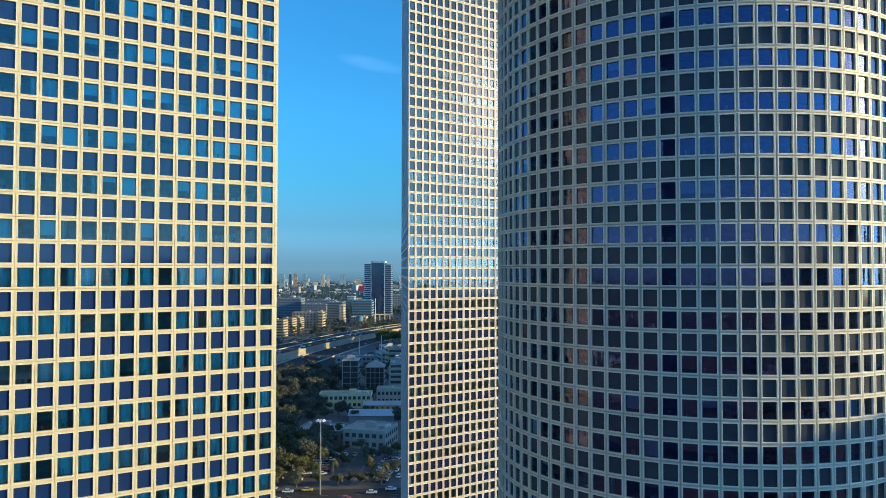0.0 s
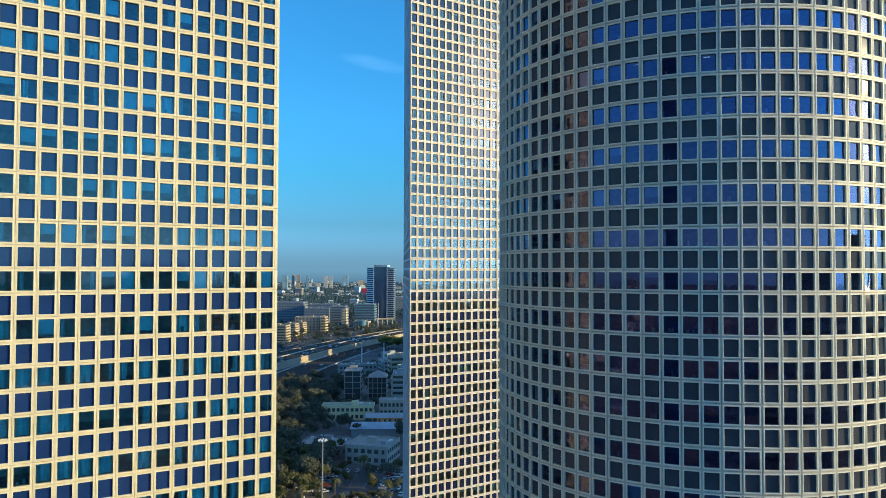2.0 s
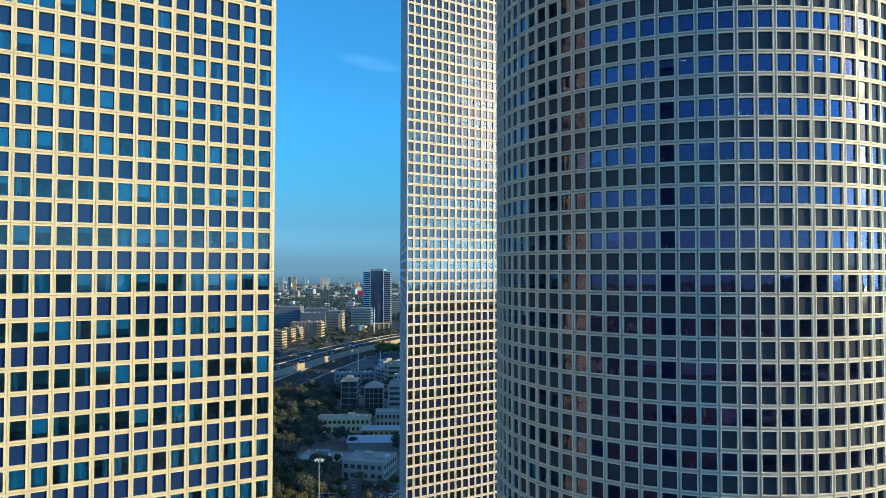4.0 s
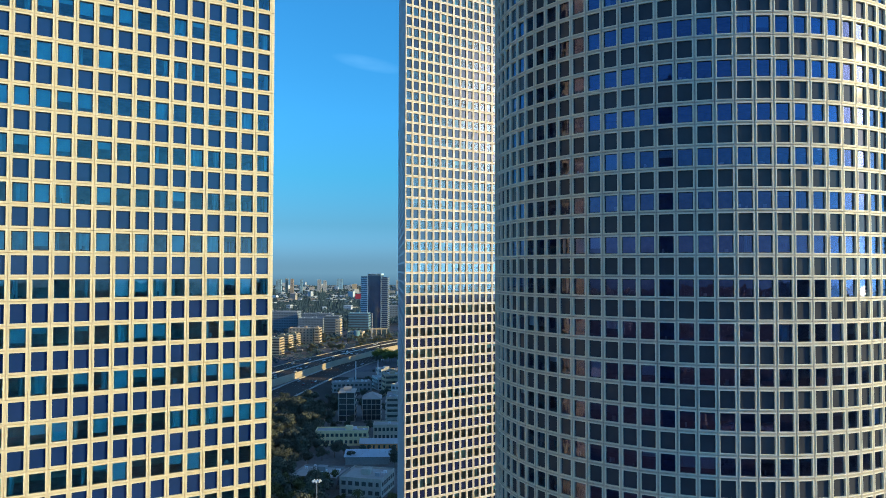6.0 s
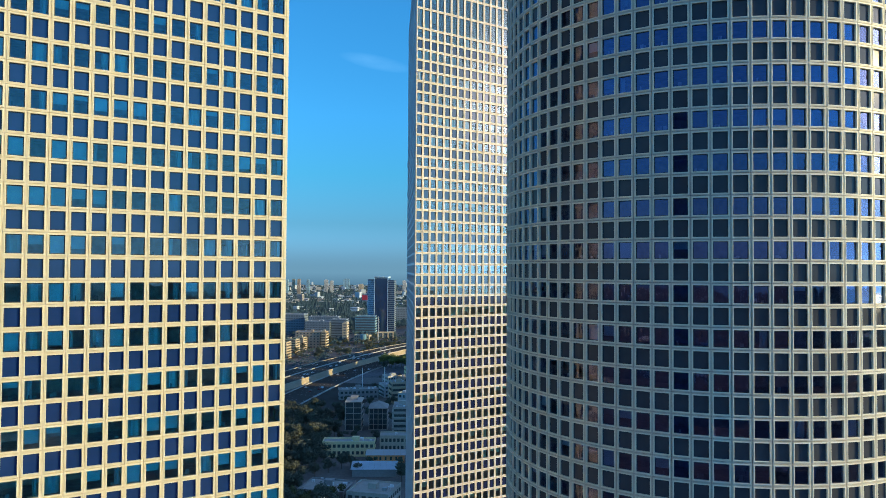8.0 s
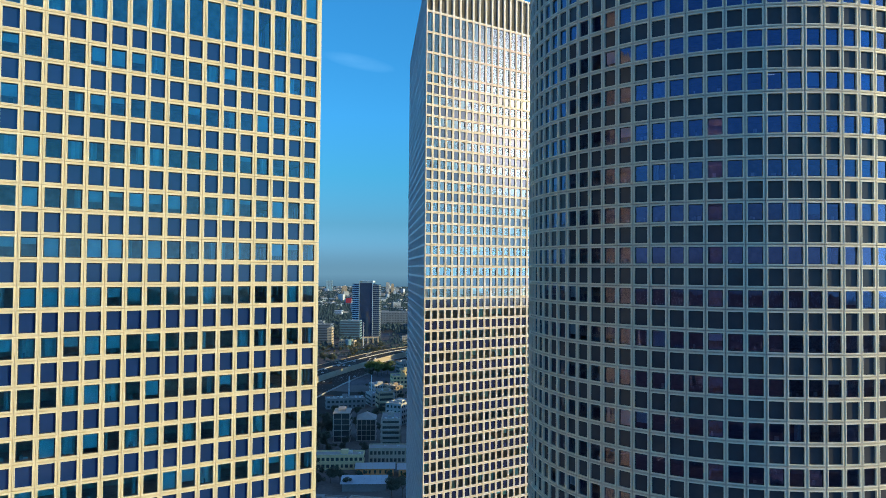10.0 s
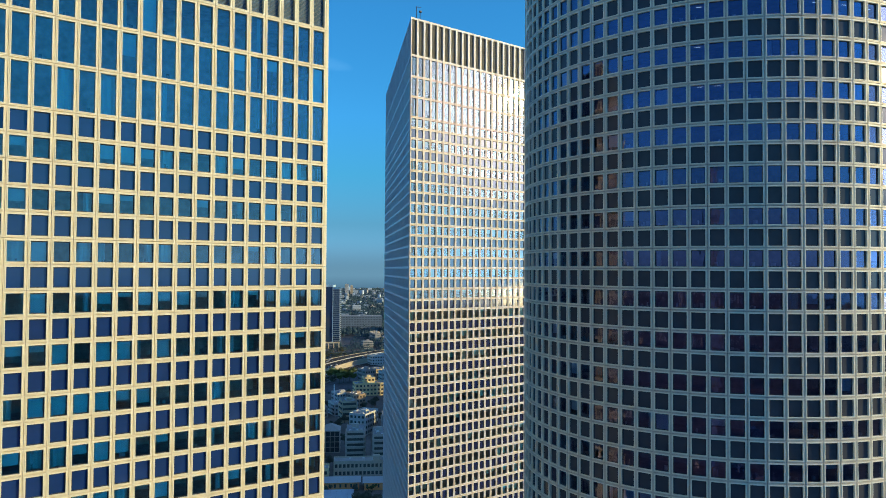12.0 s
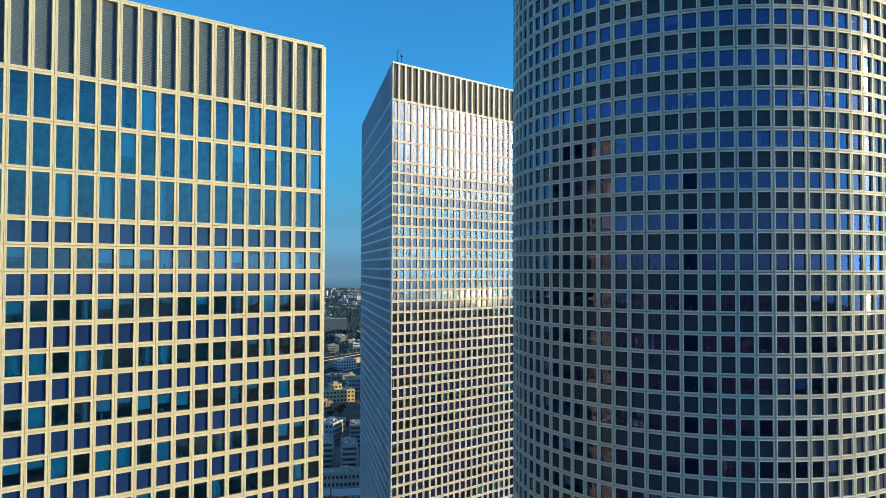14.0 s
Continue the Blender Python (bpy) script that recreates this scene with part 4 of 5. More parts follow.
# far landmarks
for x, y, w, h, wall in ((-628, 2960, 11, 68, "cream"), (-604, 2950, 13, 68, "tan"),
                         (-668, 2990, 22, 66, "blue"), (-578, 3010, 12, 66, "blue"), (-198, 3400, 17, 57, "white"), (-176, 3420, 12, 50, "cream"),
                         (-390, 3300, 22, 40, "cream"), (-330, 3350, 18, 36, "white"),
                         (-526, 3150, 16, 62, "white"), (-504, 3165, 14, 58, "white"), (-500, 3600, 30, 60, "blue"), (-300, 3500, 40, 30, "white")):
    house("tower_block", x, y, w, w, h, 5, wall, "distant pale residential tower block", "building", 14, 4, seed=int(abs(x)), solar=0, group="far tower blocks")
sg = thing("billboard", pose(-232, 2050, 0, 0, 0, -6), "large red billboard on a rooftop frame", "sign")
bm = bmesh.new()
add_box(bm, -8, 8, -0.4, 0.4, 24, 38)
part("face", bm, material("red_sign_face", (0.75, 0.06, 0.07), rough=0.5), sg, "plain red sign face")
for x in (-6, 6):
    bm = bmesh.new()
    add_box(bm, x - 0.5, x + 0.5, -0.2, 0.2, 0, 24)
    part("post", bm, METAL, sg)

# ---- the wider city: joined rows of blocks that nobody could count ----
rng = np.random.default_rng(12)


def clear_of(x, y, pad):
    """Whether a place is free of roads, towers and the flight's own yard."""
    if x * x + (y - 60) ** 2 < 120 ** 2:
        return False
    for line, half in ((upper, 24), (lower, 19), (side_line, 11)):
        for p in line[::2]:
            if (p.x - x) ** 2 + (p.y - y) ** 2 < (half + pad + 14) ** 2:
                return False
    return True


def box_pieces(x, y, w, d, h, turn):
    c, s = math.cos(turn), math.sin(turn)
    corners = [(x + c * a - s * b, y + s * a + c * b) for a, b in ((-w / 2, -d / 2), (w / 2, -d / 2), (w / 2, d / 2), (-w / 2, d / 2))]
    v = [(px, py, 0) for px, py in corners] + [(px, py, h) for px, py in corners]
    return np.array(v), np.array([(0, 1, 5, 4), (1, 2, 6, 5), (2, 3, 7, 6), (3, 0, 4, 7), (4, 5, 6, 7)])


def storeys(x, y, w, d, h, turn):
    """Dark window bands a little proud of a far block's walls."""
    out, n = [], max(1, int(h / 3.4))
    for k in range(n):
        v, q = box_pieces(x, y, w + 0.12, d + 0.12, 1.3, turn)
        v = v.copy()
        v[:, 2] += k * 3.4 + 1.2
        out.append((v, q[:4]))
    return out


pale, warm, bands_far = [], [], []
for k in range(4300):
    r = 330 + 4150 * rng.random() ** 0.75
    a = rng.uniform(0, 2 * math.pi)
    if k % 5 < 2:
        a = radians(90) + rng.uniform(-0.22, 0.36)
        r = 1620 + 2930 * rng.random() ** 0.6
    x, y = r * math.cos(a), r * math.sin(a)
    if x > 2440 or (-330 < x < 60 and 240 < y < 1560) or not clear_of(x, y, 10):
        continue
    w, d = rng.uniform(9, 24), rng.uniform(9, 20)
    h = rng.uniform(5, 12) if rng.random() < 0.92 else rng.uniform(14, 30)
    if -2.2 < a < 0.6:
        h *= 0.8
    turn = rng.uniform(-0.5, 0.5)
    (pale if rng.random() < 0.7 else warm).append(box_pieces(x, y, w, d, h, turn))
    if r < 2400:
        bands_far += storeys(x, y, w, d, h, turn)
# blue distance haze is put into the pale wall colour
CITY_HAZED = material("hazed_city_walls", (0.44, 0.49, 0.53), rough=0.9, spec=0.08, vary=0.45, scale=0.02, fine=0.4, island=1.4)
CITY_WARM = material("warm_city_walls", (0.38, 0.35, 0.31), rough=0.9, spec=0.08, vary=0.4, scale=0.02, fine=0.4, island=1.4)
for nm, pieces, mat, lab in (("far_houses", pale, CITY_HAZED, "flat-roofed distant houses, paled and blued for haze"), ("far_houses", warm, CITY_WARM, "tan flat-roofed houses of the distant city"),
                             ("far_windows", bands_far, PANE_HAZED, "dark window rows of the distant houses")):
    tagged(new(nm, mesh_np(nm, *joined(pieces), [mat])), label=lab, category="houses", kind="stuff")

# nearer unseen blocks, added to shade the street and show in the glass
for k, (x, y, w, d, h, wall) in enumerate(((190, 330, 40, 60, 70, "white"), (120, 400, 34, 60, 58, "grey"), (260, 240, 40, 50, 66, "tan"),
                                          (110, 300, 30, 40, 62, "grey"), (330, 420, 40, 60, 60, "white"), (-180, 60, 40, 40, 40, "grey"), (120, -160, 40, 40, 46, "tan"),
                                          (40, -220, 50, 40, 38, "white"), (330, -330, 34, 30, 86, "grey"), (420, -300, 30, 30, 93, "white"), (520, -520, 40, 40, 99, "grey"), (260, -420, 34, 34, 82, "tan"),
                                          (640, -430, 36, 36, 104, "grey"), (470, -640, 60, 40, 92, "white"), (180, -520, 40, 40, 84, "grey"), (220, -120, 40, 40, 58, "grey"), (118, 482, 34, 88, 62, "grey"), (75, 585, 36, 34, 80, "white"), (72, 632, 36, 44, 82, "grey"), (80, 700, 40, 40, 80, "tan"), (80, 765, 40, 50, 78, "grey"), (88, 850, 40, 62, 56, "white"), (130, 960, 40, 50, 46, "grey"))):
    house("unseen_block", x, y, w, d, h, 4, wall, "unseen tall flat-roofed block added for shade and mirror images", "building", max(6, int(h / 3.6)), 9, bands=k % 2 == 0, seed=60 + k, group="neighbouring city blocks")
house("office_tower", -66, -121, 24, 22, 174, 25, "steel", "tall slim steel-blue office tower", "building", 48, 6, seed=58, solar=0, group="neighbouring city blocks")
house("unseen_block", 160.4, 22.5, 26, 24.5, 100.7, -12.2, "grey", "tall grey flat-roofed city block towards the sun", "building", 29, 7, seed=59, solar=0, group="neighbouring city blocks")
for k in range(26):
    x, y = rng.uniform(-60, 90), rng.uniform(1180, 1440)
    if not clear_of(x, y, 4):
        continue
    house("apartment_house", x, y, rng.uniform(10, 20), rng.uniform(12, 18), rng.uniform(8, 15), rng.uniform(5, 38), ("white", "grey", "cream", "grey")[k % 4],
          "low flat-roofed house beyond the motorway", "building", 3, 4, bands=k % 3 == 0, seed=200 + k, solar=3, group="houses beyond the motorway")
for k in range(34):
    x, y = rng.uniform(-70, 130), rng.uniform(520, 930)
    if not clear_of(x, y, 6) or (x < 8 and (y < 620 or 640 < y < 780 or y > 930)):
        continue
    house("apartment_house", x, y, rng.uniform(10, 16), rng.uniform(12, 20), rng.uniform(11, 19), rng.uniform(5, 38), ("white", "grey", "cream", "white")[k % 4],
          "flat-roofed apartment house with roof tanks", "building", 4, 4, bands=k % 3 == 0, seed=100 + k, solar=4, group="apartment houses by the motorway")

# ---- trees ----
LEAF = material("dark_green_leaves", (0.110, 0.120, 0.088), rough=0.9, spec=0.1, vary=0.3, scale=0.5, fine=3, island=0.8)
# brighter leaf copy with the low sun put into its green
LEAF_SUN = material("sunlit_green_leaves", (0.13, 0.17, 0.04), rough=0.7, vary=0.4, scale=0.5, fine=3, island=0.8)
LEAF_WARM = material("olive_green_leaves", (0.105, 0.105, 0.045), rough=0.9, spec=0.1, vary=0.4, scale=0.5, fine=3, island=0.8)
BARK = material("grey_brown_bark", (0.16, 0.125, 0.09), rough=0.9, vary=0.3, scale=1.5, fine=12, bump=0.4)


def crown_mesh(seed, radius, height, base, count, mat):
    """A crown of many small leaf clumps in uneven lobes."""
    r = np.random.default_rng(seed)
    lobes = [(r.normal(0, radius * 0.42), r.normal(0, radius * 0.42), base + height * r.uniform(0.2, 0.85), radius * r.uniform(0.35, 0.62)) for _ in range(9)]
    v, q = [], []
    for k in range(3 * count):
        lx, ly, lz, lr = lobes[k % 9]
        dirn = r.normal(size=3)
        dirn /= np.linalg.norm(dirn)
        c = np.array((lx, ly, lz)) + dirn * lr * r.uniform(0.55, 1.05) * np.array((1, 1, 0.8))
        n = dirn + r.normal(0, 0.5, 3)
        u = np.cross(n, r.normal(size=3))
        u /= np.linalg.norm(u)
        w = np.cross(n, u)
        w /= np.linalg.norm(w)
        s = r.uniform(0.20, 0.46)
        b = len(v)
        v += [c - u * s, c - w * s * 0.6, c + u * s, c + w * s * 0.6]
        q.append((b, b + 1, b + 2, b + 3))
    return mesh_np("crown", v, q, [mat])


def make_tree(seed, mat, label, height=9.0, radius=3.6, count=620):
    r = random.Random(seed)
    top = thing("tree", pose(0, 0, -500), label, "tree", "trees of the district")
    bm = bmesh.new()
    fork = height * 0.38
    add_tube(bm, (0, 0, 0), (0.15, 0.1, fork), 0.26, 0.18, 7)
    for k in range(6):
        a = k * 1.05 + r.uniform(-0.3, 0.3)
        mid = (0.15 + math.cos(a) * radius * 0.35, 0.1 + math.sin(a) * radius * 0.35, fork + height * 0.22)
        add_tube(bm, (0.15, 0.1, fork - 0.1), mid, 0.12, 0.08, 5)
        add_tube(bm, mid, (math.cos(a) * radius * 0.7, math.sin(a) * radius * 0.7, height * r.uniform(0.7, 0.85)), 0.08, 0.03, 5)
    part("trunk", bm, BARK, top)
    child("crown", crown_mesh(seed, radius, height * 0.62, height * 0.34, count, mat), top)
    return top


tree_kinds = [make_tree(s, m, lab, h, rad, n) for s, m, lab, h, rad, n in (
    (1, LEAF, "dark green broad tree in shade", 10.0, 4.4, 800), (2, LEAF, "dark green spreading tree with a short trunk", 8.0, 3.8, 650),
    (3, LEAF_WARM, "olive green street tree in low sun", 7.5, 3.2, 600), (4, LEAF, "tall dark green tree in shade", 12.5, 4.6, 900),
    (5, LEAF_SUN, "broad bright green tree in low sun", 11.0, 4.8, 900))]


def make_palm():
    top = thing("palm_tree", pose(0, 0, -500), "tall palm tree with a rough trunk", "tree", "palm trees")
    bm = bmesh.new()
    for k in range(8):
        add_tube(bm, (0.04 * k, 0, k * 0.85), (0.04 * (k + 1), 0, k * 0.85 + 0.87), 0.24 - 0.008 * k, 0.19 - 0.008 * k, 7)
    part("trunk", bm, BARK, top)
    r = random.Random(4)
    v, q = [], []
    for k in range(26):
        a, lift = k * 2.4, r.uniform(-0.5, 1.0)
        side = Vector((-math.sin(a), math.cos(a), 0))
        for j in range(5):
            t0, t1 = j / 5, (j + 1) / 5
            p0 = Vector((0.3 + math.cos(a) * 2.7 * t0, math.sin(a) * 2.7 * t0, 6.8 + lift * 2.0 * t0 - 2.4 * t0 * t0))
            p1 = Vector((0.3 + math.cos(a) * 2.7 * t1, math.sin(a) * 2.7 * t1, 6.8 + lift * 2.0 * t1 - 2.4 * t1 * t1))
            w0, w1 = 0.34 * math.sin(math.pi * (t0 * 0.8 + 0.15)), 0.34 * math.sin(math.pi * (t1 * 0.8 + 0.15))
            b = len(v)
            v += [tuple(p0 - side * w0), tuple(p1 - side * w1), tuple(p1 + side * w1), tuple(p0 + side * w0)]
            q.append((b, b + 1, b + 2, b + 3))
    child("crown", mesh_np("crown", v, q, [LEAF_WARM]), top, "drooping fronds")
    return top


def plant(kind, x, y, size, turn):
    return copy_thing(kind, pose(x, y, 0, 0, 0, turn) @ Matrix.Diagonal((size, size, size, 1)))


tr = random.Random(9)
for k in range(120):  # the dark grove beside the yard
    x, y = tr.uniform(-135, -76), tr.uniform(380, 560)
    if x > -80 - (560 - y) * 0.02 + 4 or (y > 470 and x < -128):
        continue
    plant(tree_kinds[tr.choice((0, 1, 3))], x, y, tr.uniform(0.9, 1.35), tr.uniform(0, 360))
for k in range(70):  # the grove reaches down to the car park
    x, y = tr.uniform(-122, -74), tr.uniform(340, 470)
    if x > -66 - (y - 340) * 0.10:
        continue
    plant(tree_kinds[tr.choice((0, 1, 3))], x, y, tr.uniform(0.95, 1.4), tr.uniform(0, 360))
for k in range(54):  # along the car park
    x, y = tr.uniform(-92, -56), tr.uniform(288, 352)
    plant(tree_kinds[tr.choice((1, 2, 2))], x, y, tr.uniform(1.0, 1.6), tr.uniform(0, 360))
for x, y, s, kk in ((-55, 300, 0.8, 2), (-50, 316, 0.9, 1), (-46, 328, 0.8, 2), (-30, 300, 0.8, 2), (-25, 318, 1.0, 1), (-21, 330, 0.9, 2), (-28, 290, 0.6, 2),
                    (-37, 288, 0.5, 2), (-20, 300, 0.8, 1), (-60, 415, 1.0, 0), (-55, 418, 0.9, 1), (-24, 392, 1.1, 0), (-18, 388, 1.0, 3), (-27, 424, 0.6, 1),
                    (-66, 838, 1.5, 4), (-58, 830, 1.5, 4), (-52, 842, 1.4, 4), (-62, 822, 1.3, 4), (-70, 815, 1.1, 0), (-47, 828, 1.2, 4), (-74, 850, 1.2, 4),
                    (-40, 720, 0.9, 0), (-20, 700, 0.9, 1), (-14, 620, 0.8, 0), (-44, 612, 0.9, 1), (-17, 425, 0.6, 2),
                    (-64, 284, 0.9, 2), (-57, 282, 0.8, 1), (-49, 284, 0.75, 2), (-41, 283, 0.7, 1), (-33, 285, 0.75, 2), (-24, 285, 0.8, 1), (-43, 312, 0.8, 2), (-33, 320, 0.9, 1), (-58, 296, 1.0, 2)):
    plant(tree_kinds[kk], x, y, s, x * 37 % 360)
for x, y, s in ((-70, 478, 0.8), (-62, 484, 0.7), (-46, 480, 0.8), (-38, 476, 0.7), (-78, 436, 0.9), (-72, 428, 0.8), (-66, 408, 0.8), (-44, 418, 0.7), (-50, 404, 0.7),
                (-76, 494, 0.9), (-62, 502, 0.7), (-40, 540, 0.8), (-60, 556, 0.9), (-72, 566, 0.8), (-48, 590, 0.9), (-64, 604, 0.8), (-84, 610, 0.8), (-20, 610, 0.9),
                (-66, 676, 0.8), (-30, 668, 0.8), (-22, 676, 0.9), (-62, 730, 0.8), (-48, 738, 0.8), (-72, 398, 0.9), (-80, 412, 1.0)):
    plant(tree_kinds[int(-x) % 2], x, y, s, x * 53 % 360)
for k in range(120):  # beyond the motorway
    x, y = tr.uniform(-235, -70), tr.uniform(900, 1180)
    if any((p.x - x) ** 2 + (p.y - y) ** 2 < 30 ** 2 for p in upper) or any((p.x - x) ** 2 + (p.y - y) ** 2 < 9 ** 2 for p in side_line):
        continue
    plant(tree_kinds[k % 4], x, y, tr.uniform(0.6, 1.0), tr.uniform(0, 360))
palm = make_palm()
for x, y, s in ((-37, 327, 1.2), (-52, 293, 0.9), (-45, 296, 1.0), (-66, 290, 1.0), (-31, 306, 0.9), (-24, 296, 0.9)):
    copy_thing(palm, pose(x, y, 0, 0, 0, x * 31) @ Matrix.Diagonal((s, s, s, 1)))

v_all = []
wr = np.random.default_rng(3)
for k in range(6500):  # woods and gardens between the distant houses
    r = 1450 + 3100 * wr.random()
    a = radians(90) + wr.uniform(-0.22, 0.36)
    x, y = r * math.cos(a), r * math.sin(a)
    if not clear_of(x, y, 4):
        continue
    base = np.array((x, y, 0))
    for j in range(5):
        c = base + wr.normal(0, 1, 3) * (9, 9, 1.2) + (0, 0, 5)
        s = wr.uniform(3.0, 7.0)
        t = np.array([(0, 0, 1), (1, 0, 0), (0, 1, 0), (-1, 0, 0), (0, -1, 0), (0, 0, -1)]) * s * wr.uniform(0.6, 1.2, (6, 3)) + c
        v_all.append((t, np.array([(0, 1, 2, 2), (0, 2, 3, 3), (0, 3, 4, 4), (0, 4, 1, 1)])))
for k in range(420):  # the planted strip beside the motorway
    p = upper[wr.integers(14, len(upper) - 20)]
    x, y = p.x - wr.uniform(30, 110), p.y + wr.uniform(0, 45)
    if any((q.x - x) ** 2 + (q.y - y) ** 2 < 10 ** 2 for q in side_line) or any((q.x - x) ** 2 + (q.y - y) ** 2 < 26 ** 2 for q in upper):
        continue
    for j in range(9):
        c = np.array((x, y, 0)) + wr.normal(0, 1, 3) * (2.2, 2.2, 1.0) + (0, 0, 2.6)
        s = wr.uniform(0.8, 1.7)
        t = np.array([(0, 0, 1), (1, 0, 0), (0, 1, 0), (-1, 0, 0), (0, -1, 0), (0, 0, -1)]) * s * wr.uniform(0.6, 1.2, (6, 3)) + c
        v_all.append((t, np.array([(0, 1, 2, 2), (0, 2, 3, 3), (0, 3, 4, 4), (0, 4, 1, 1)])))
for k in range(650):  # a dark belt of trees behind the offices
    x, y = wr.uniform(-520, 60), wr.uniform(1330, 2300)
    if not clear_of(x, y, -6) or (-150 < x < -70 and 1240 < y < 1345):
        continue
    for j in range(12):
        c = np.array((x, y, 0)) + wr.normal(0, 1, 3) * (8, 8, 2.0) + (0, 0, 7)
        u = np.array([(0, 0, 1), (1, 0, 0), (0, 1, 0), (-1, 0, 0), (0, -1, 0), (0, 0, -1)]) * wr.uniform(2.5, 5.0) * wr.uniform(0.6, 1.2, (6, 3)) + c
        v_all.append((u, np.array([(0, 1, 2, 2), (0, 2, 3, 3), (0, 3, 4, 4), (0, 4, 1, 1)])))
for k in range(900):  # trees of the near suburbs, past the motorway
    x, y = wr.uniform(-330, 110), wr.uniform(1060, 1520)
    if not clear_of(x, y, -8) or (-150 < x < -70 and 1240 < y < 1340) or (-225 < x < -150 and 1140 < y < 1180):
        continue
    for j in range(6):
        c = np.array((x, y, 0)) + wr.normal(0, 1, 3) * (4, 4, 1.2) + (0, 0, 4)
        s = wr.uniform(1.2, 3.2)
        t = np.array([(0, 0, 1), (1, 0, 0), (0, 1, 0), (-1, 0, 0), (0, -1, 0), (0, 0, -1)]) * s * wr.uniform(0.6, 1.2, (6, 3)) + c
        v_all.append((t, np.array([(0, 1, 2, 2), (0, 2, 3, 3), (0, 3, 4, 4), (0, 4, 1, 1)])))
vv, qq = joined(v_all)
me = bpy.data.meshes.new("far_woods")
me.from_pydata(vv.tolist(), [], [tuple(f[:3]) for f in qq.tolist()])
# leaf colour shifted to blue to stand for the haze over the distance
me.materials.append(material("haze_tinted_foliage", (0.046, 0.078, 0.088), rough=0.9, spec=0.1, vary=0.3, scale=0.02, fine=0.3, island=0.3))
tagged(new("far_woods", me), label="dark green gardens and distant woods tinted blue for haze", category="woods", kind="stuff")

# ---- light mast ----
mast = thing("light_mast", pose(-46.2, 273.5, 0), "tall grey light mast with a ring of floodlights", "street lamp")
bm = bmesh.new()
add_tube(bm, (0, 0, 0), (0, 0, 14), 0.34, 0.26, 10)
add_tube(bm, (0, 0, 14), (0, 0, 28), 0.26, 0.17, 10)
part("pole", bm, METAL, mast)
bm = bmesh.new()
add_tube(bm, (0, 0, 27.6), (0, 0, 28.0), 1.0, 1.0, 16)
part("head_ring", bm, METAL, mast)
for k in range(8):
    bm = bmesh.new()
    a = k * math.pi / 4
    add_box(bm, -0.35, 0.35, -0.25, 0.25, -0.3, 0.3, bevel=0.06)
    bm.transform(Matrix.Translation((1.5 * math.cos(a), 1.5 * math.sin(a), 27.9)) @ Matrix.Rotation(a, 4, "Z") @ Matrix.Rotation(0.5, 4, "Y"))
    part("floodlight", bm, TANK, mast, "white floodlight housing")
for x, y, h in ((-57, 668, 24), (-80, 690, 20), (-105, 1120, 40)):
    pole = thing("street_pole", pose(x, y, 0), "slim pale metal pole in low sun", "pole")
    bm = bmesh.new()
    add_tube(bm, (0, 0, 0), (0, 0, h), 0.55, 0.4, 8)
    part("shaft", bm, TANK, pole)

# ---- cars ----
TYRE = material("black_tyre", (0.02, 0.02, 0.02), rough=0.8)


def make_car(paint_name, colour, label):
    paint = material(paint_name, colour, rough=0.25, spec=0.6, vary=0.04)
    top = thing("car", pose(0, 0, -500), label, "car", "cars of the district")
    bm = bmesh.new()
    add_box(bm, -2.15, 2.15, -0.86, 0.86, 0.32, 0.92, bevel=0.14)
    part("body", bm, paint, top)
    bm = bmesh.new()
    add_box(bm, -1.35, 1.05, -0.76, 0.76, 0.9, 1.42, bevel=0.2)
    part("cabin", bm, PANE_DARK, top, "dark car windows")
    bm = bmesh.new()
    add_box(bm, -1.0, 0.6, -0.66, 0.66, 1.40, 1.47, bevel=0.03)
    part("roof", bm, paint, top)
    for x in (-1.35, 1.35):
        for y in (-0.84, 0.84):
            bm = bmesh.new()
            add_tube(bm, (x, y - 0.11, 0.32), (x, y + 0.11, 0.32), 0.32, 0.32, 10)
            part("wheel", bm, TYRE, top)
    return top


car_kinds = [make_car(*c) for c in (("white_car_paint", (0.78, 0.78, 0.78), "small white car on asphalt"), ("silver_car_paint", (0.5, 0.51, 0.52), "small silver grey car on asphalt"),
                                    ("dark_car_paint", (0.04, 0.045, 0.05), "small dark grey car on asphalt"), ("red_car_paint", (0.35, 0.04, 0.04), "small dark red car on asphalt"),
                                    ("yellow_car_paint", (0.6, 0.45, 0.12), "small yellow taxi on the street"))]
cr = random.Random(21)


def park(x, y, z, turn, kind=None):
    copy_thing(car_kinds[kind if kind is not None else cr.choice((0, 0, 0, 0, 0, 1, 1, 2, 3))], pose(x, y, z, 0, 0, turn))


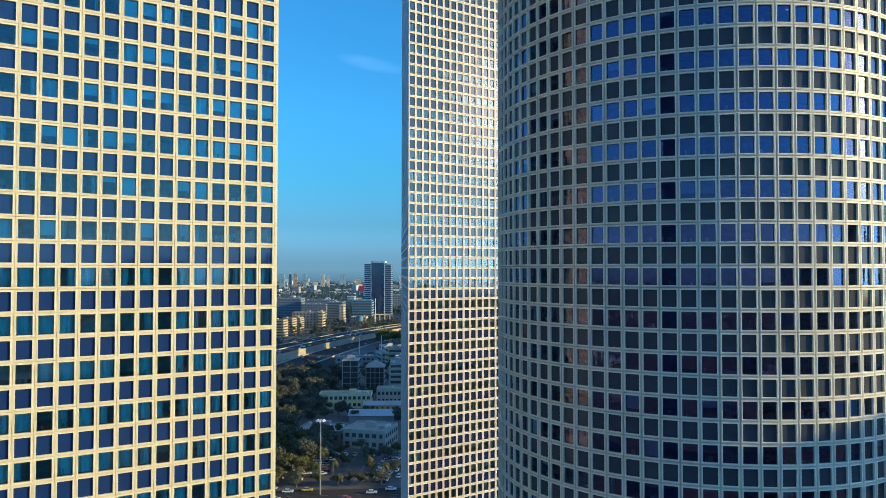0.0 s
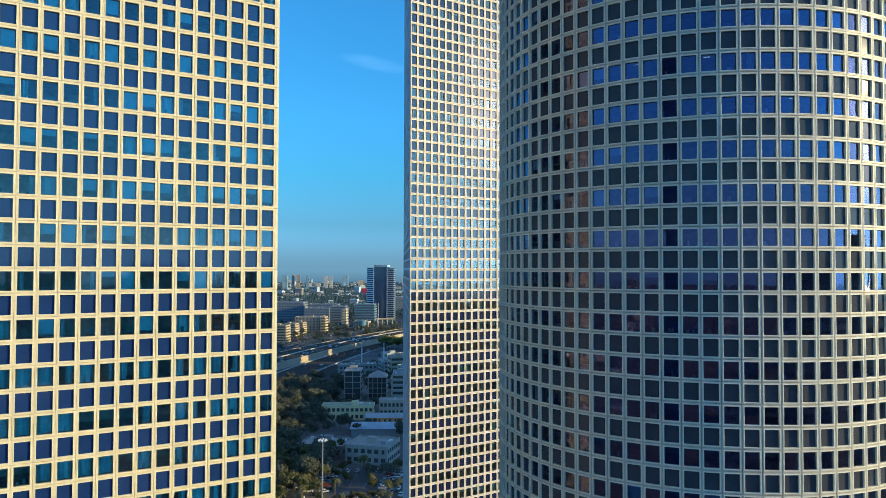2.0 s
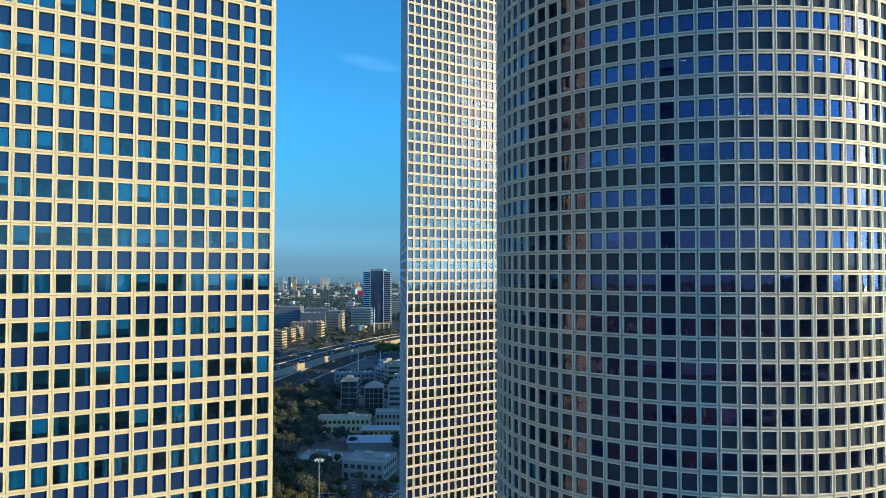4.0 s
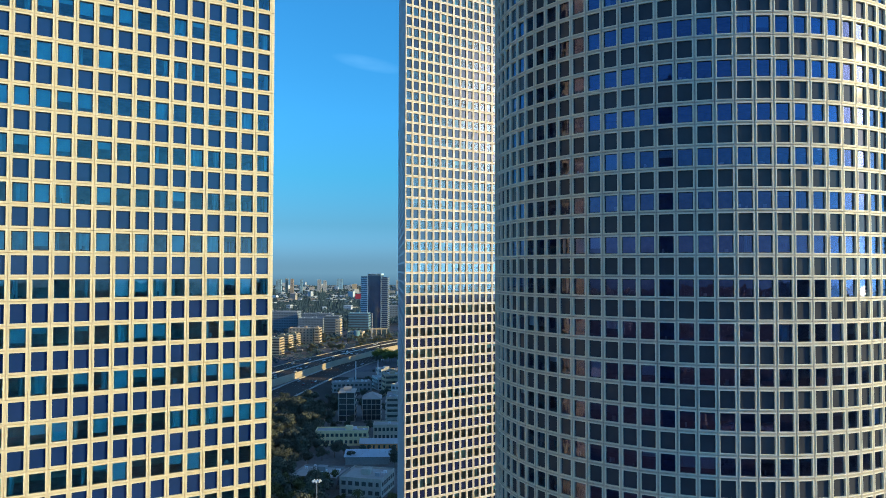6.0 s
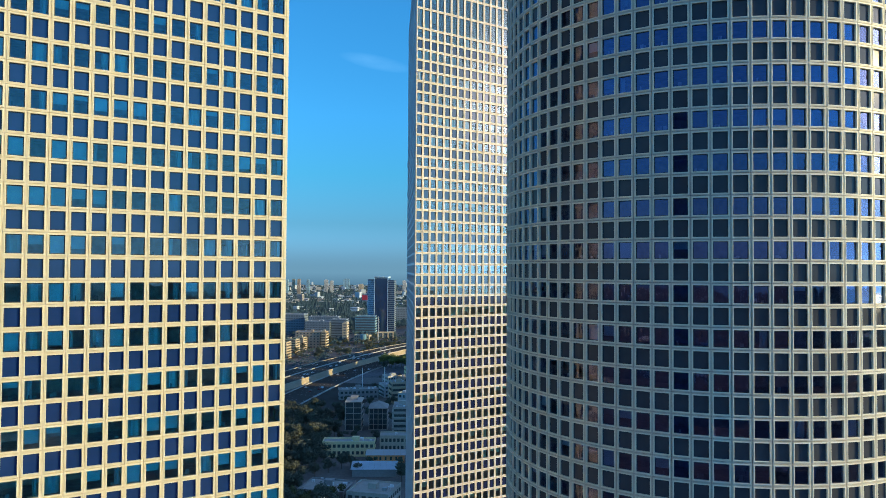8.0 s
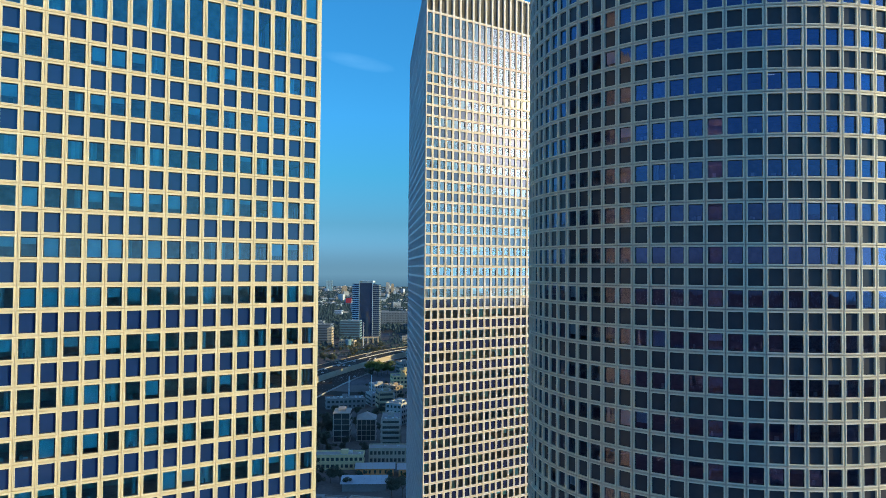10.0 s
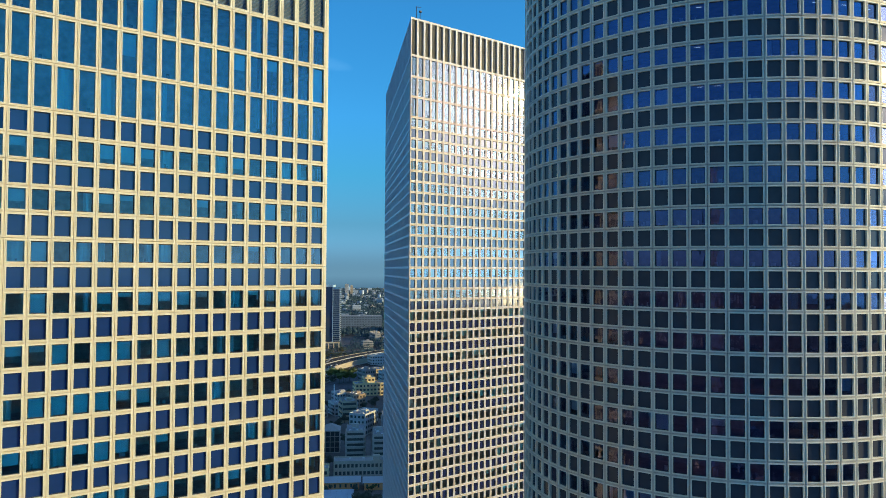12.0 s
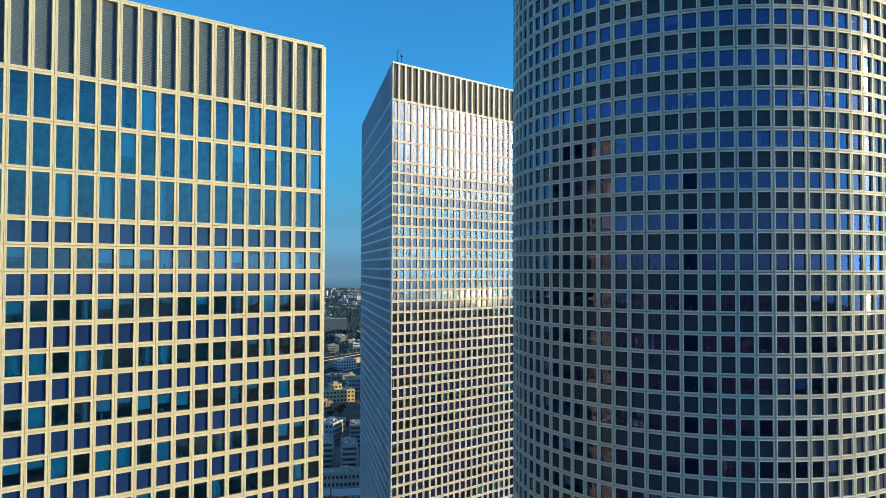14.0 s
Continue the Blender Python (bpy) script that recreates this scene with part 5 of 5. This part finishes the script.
for line, z, lanes, n in ((upper, 6.0, (-17, -13, -9.5, -5.7, 5.7, 9.5, 13, 17), 130), (lower, 0.36, (-9.5, -5.7, -2, 2, 5.7, 9.5), 44), (side_line, 0.12, (-4, 0, 4), 22)):
    for k in range(n):
        i = cr.randrange(4, len(line) - 6)
        d = cr.choice(lanes)
        e = (line[i + 1] - line[i]).normalized()
        p = line[i] + Vector((e.y, -e.x)) * d + e * cr.uniform(0, 18)
        park(p.x, p.y, z, math.degrees(math.atan2(e.y, e.x)) + (180 if d < 0 else 0))
for k in range(12):
    park(-62 + 4.5 * k + cr.uniform(-0.5, 0.5), 331 + cr.uniform(-1, 1), 0.09, 90 + cr.uniform(-4, 4))
for k in range(9):
    park(-60 + cr.uniform(-0.5, 8), 292 + 4.2 * k, 0.09, cr.uniform(-10, 10))
for k in range(8):
    park(-26 + cr.uniform(-0.5, 2), 290 + 5 * k, 0.09, 8 + cr.uniform(-6, 6))
for k in range(6):
    park(-50 + cr.uniform(-1, 1), 300 + 4.4 * k, 0.09, cr.uniform(-8, 8))
for k in range(16):
    park(-70 + cr.uniform(-6, 12), 290 + 3.0 * k, 0.09, cr.uniform(-12, 12))
for k in range(10):
    park(-20 + cr.uniform(-3, 3), 292 + 4.4 * k, 0.09, 80 + cr.uniform(-8, 8))
for x, y, kind in ((-62, 267, 0), (-59, 276, 0), (-52, 278, 4), (-27, 275, 0), (-75, 268, 1), (-10, 273, 1), (-66, 280, 0)):
    park(x, y, 0.13, 2, kind)

# the first of each kind takes its own place
for ob, m in ((tree_kinds[0], pose(-84, 430, 0)), (tree_kinds[1], pose(-68, 322, 0)), (tree_kinds[2], pose(-61, 305, 0)), (tree_kinds[3], pose(-90, 470, 0)), (tree_kinds[4], pose(-56, 836, 0)),
              (palm, pose(-57, 287, 0)), (car_kinds[0], pose(-20, 279, 0.13)), (car_kinds[1], pose(-84, 278, 0.13)), (car_kinds[2], pose(-70, 275, 0.13)),
              (car_kinds[3], pose(-36, 268, 0.13)), (car_kinds[4], pose(-92, 267, 0.13))):
    ob.matrix_basis = m
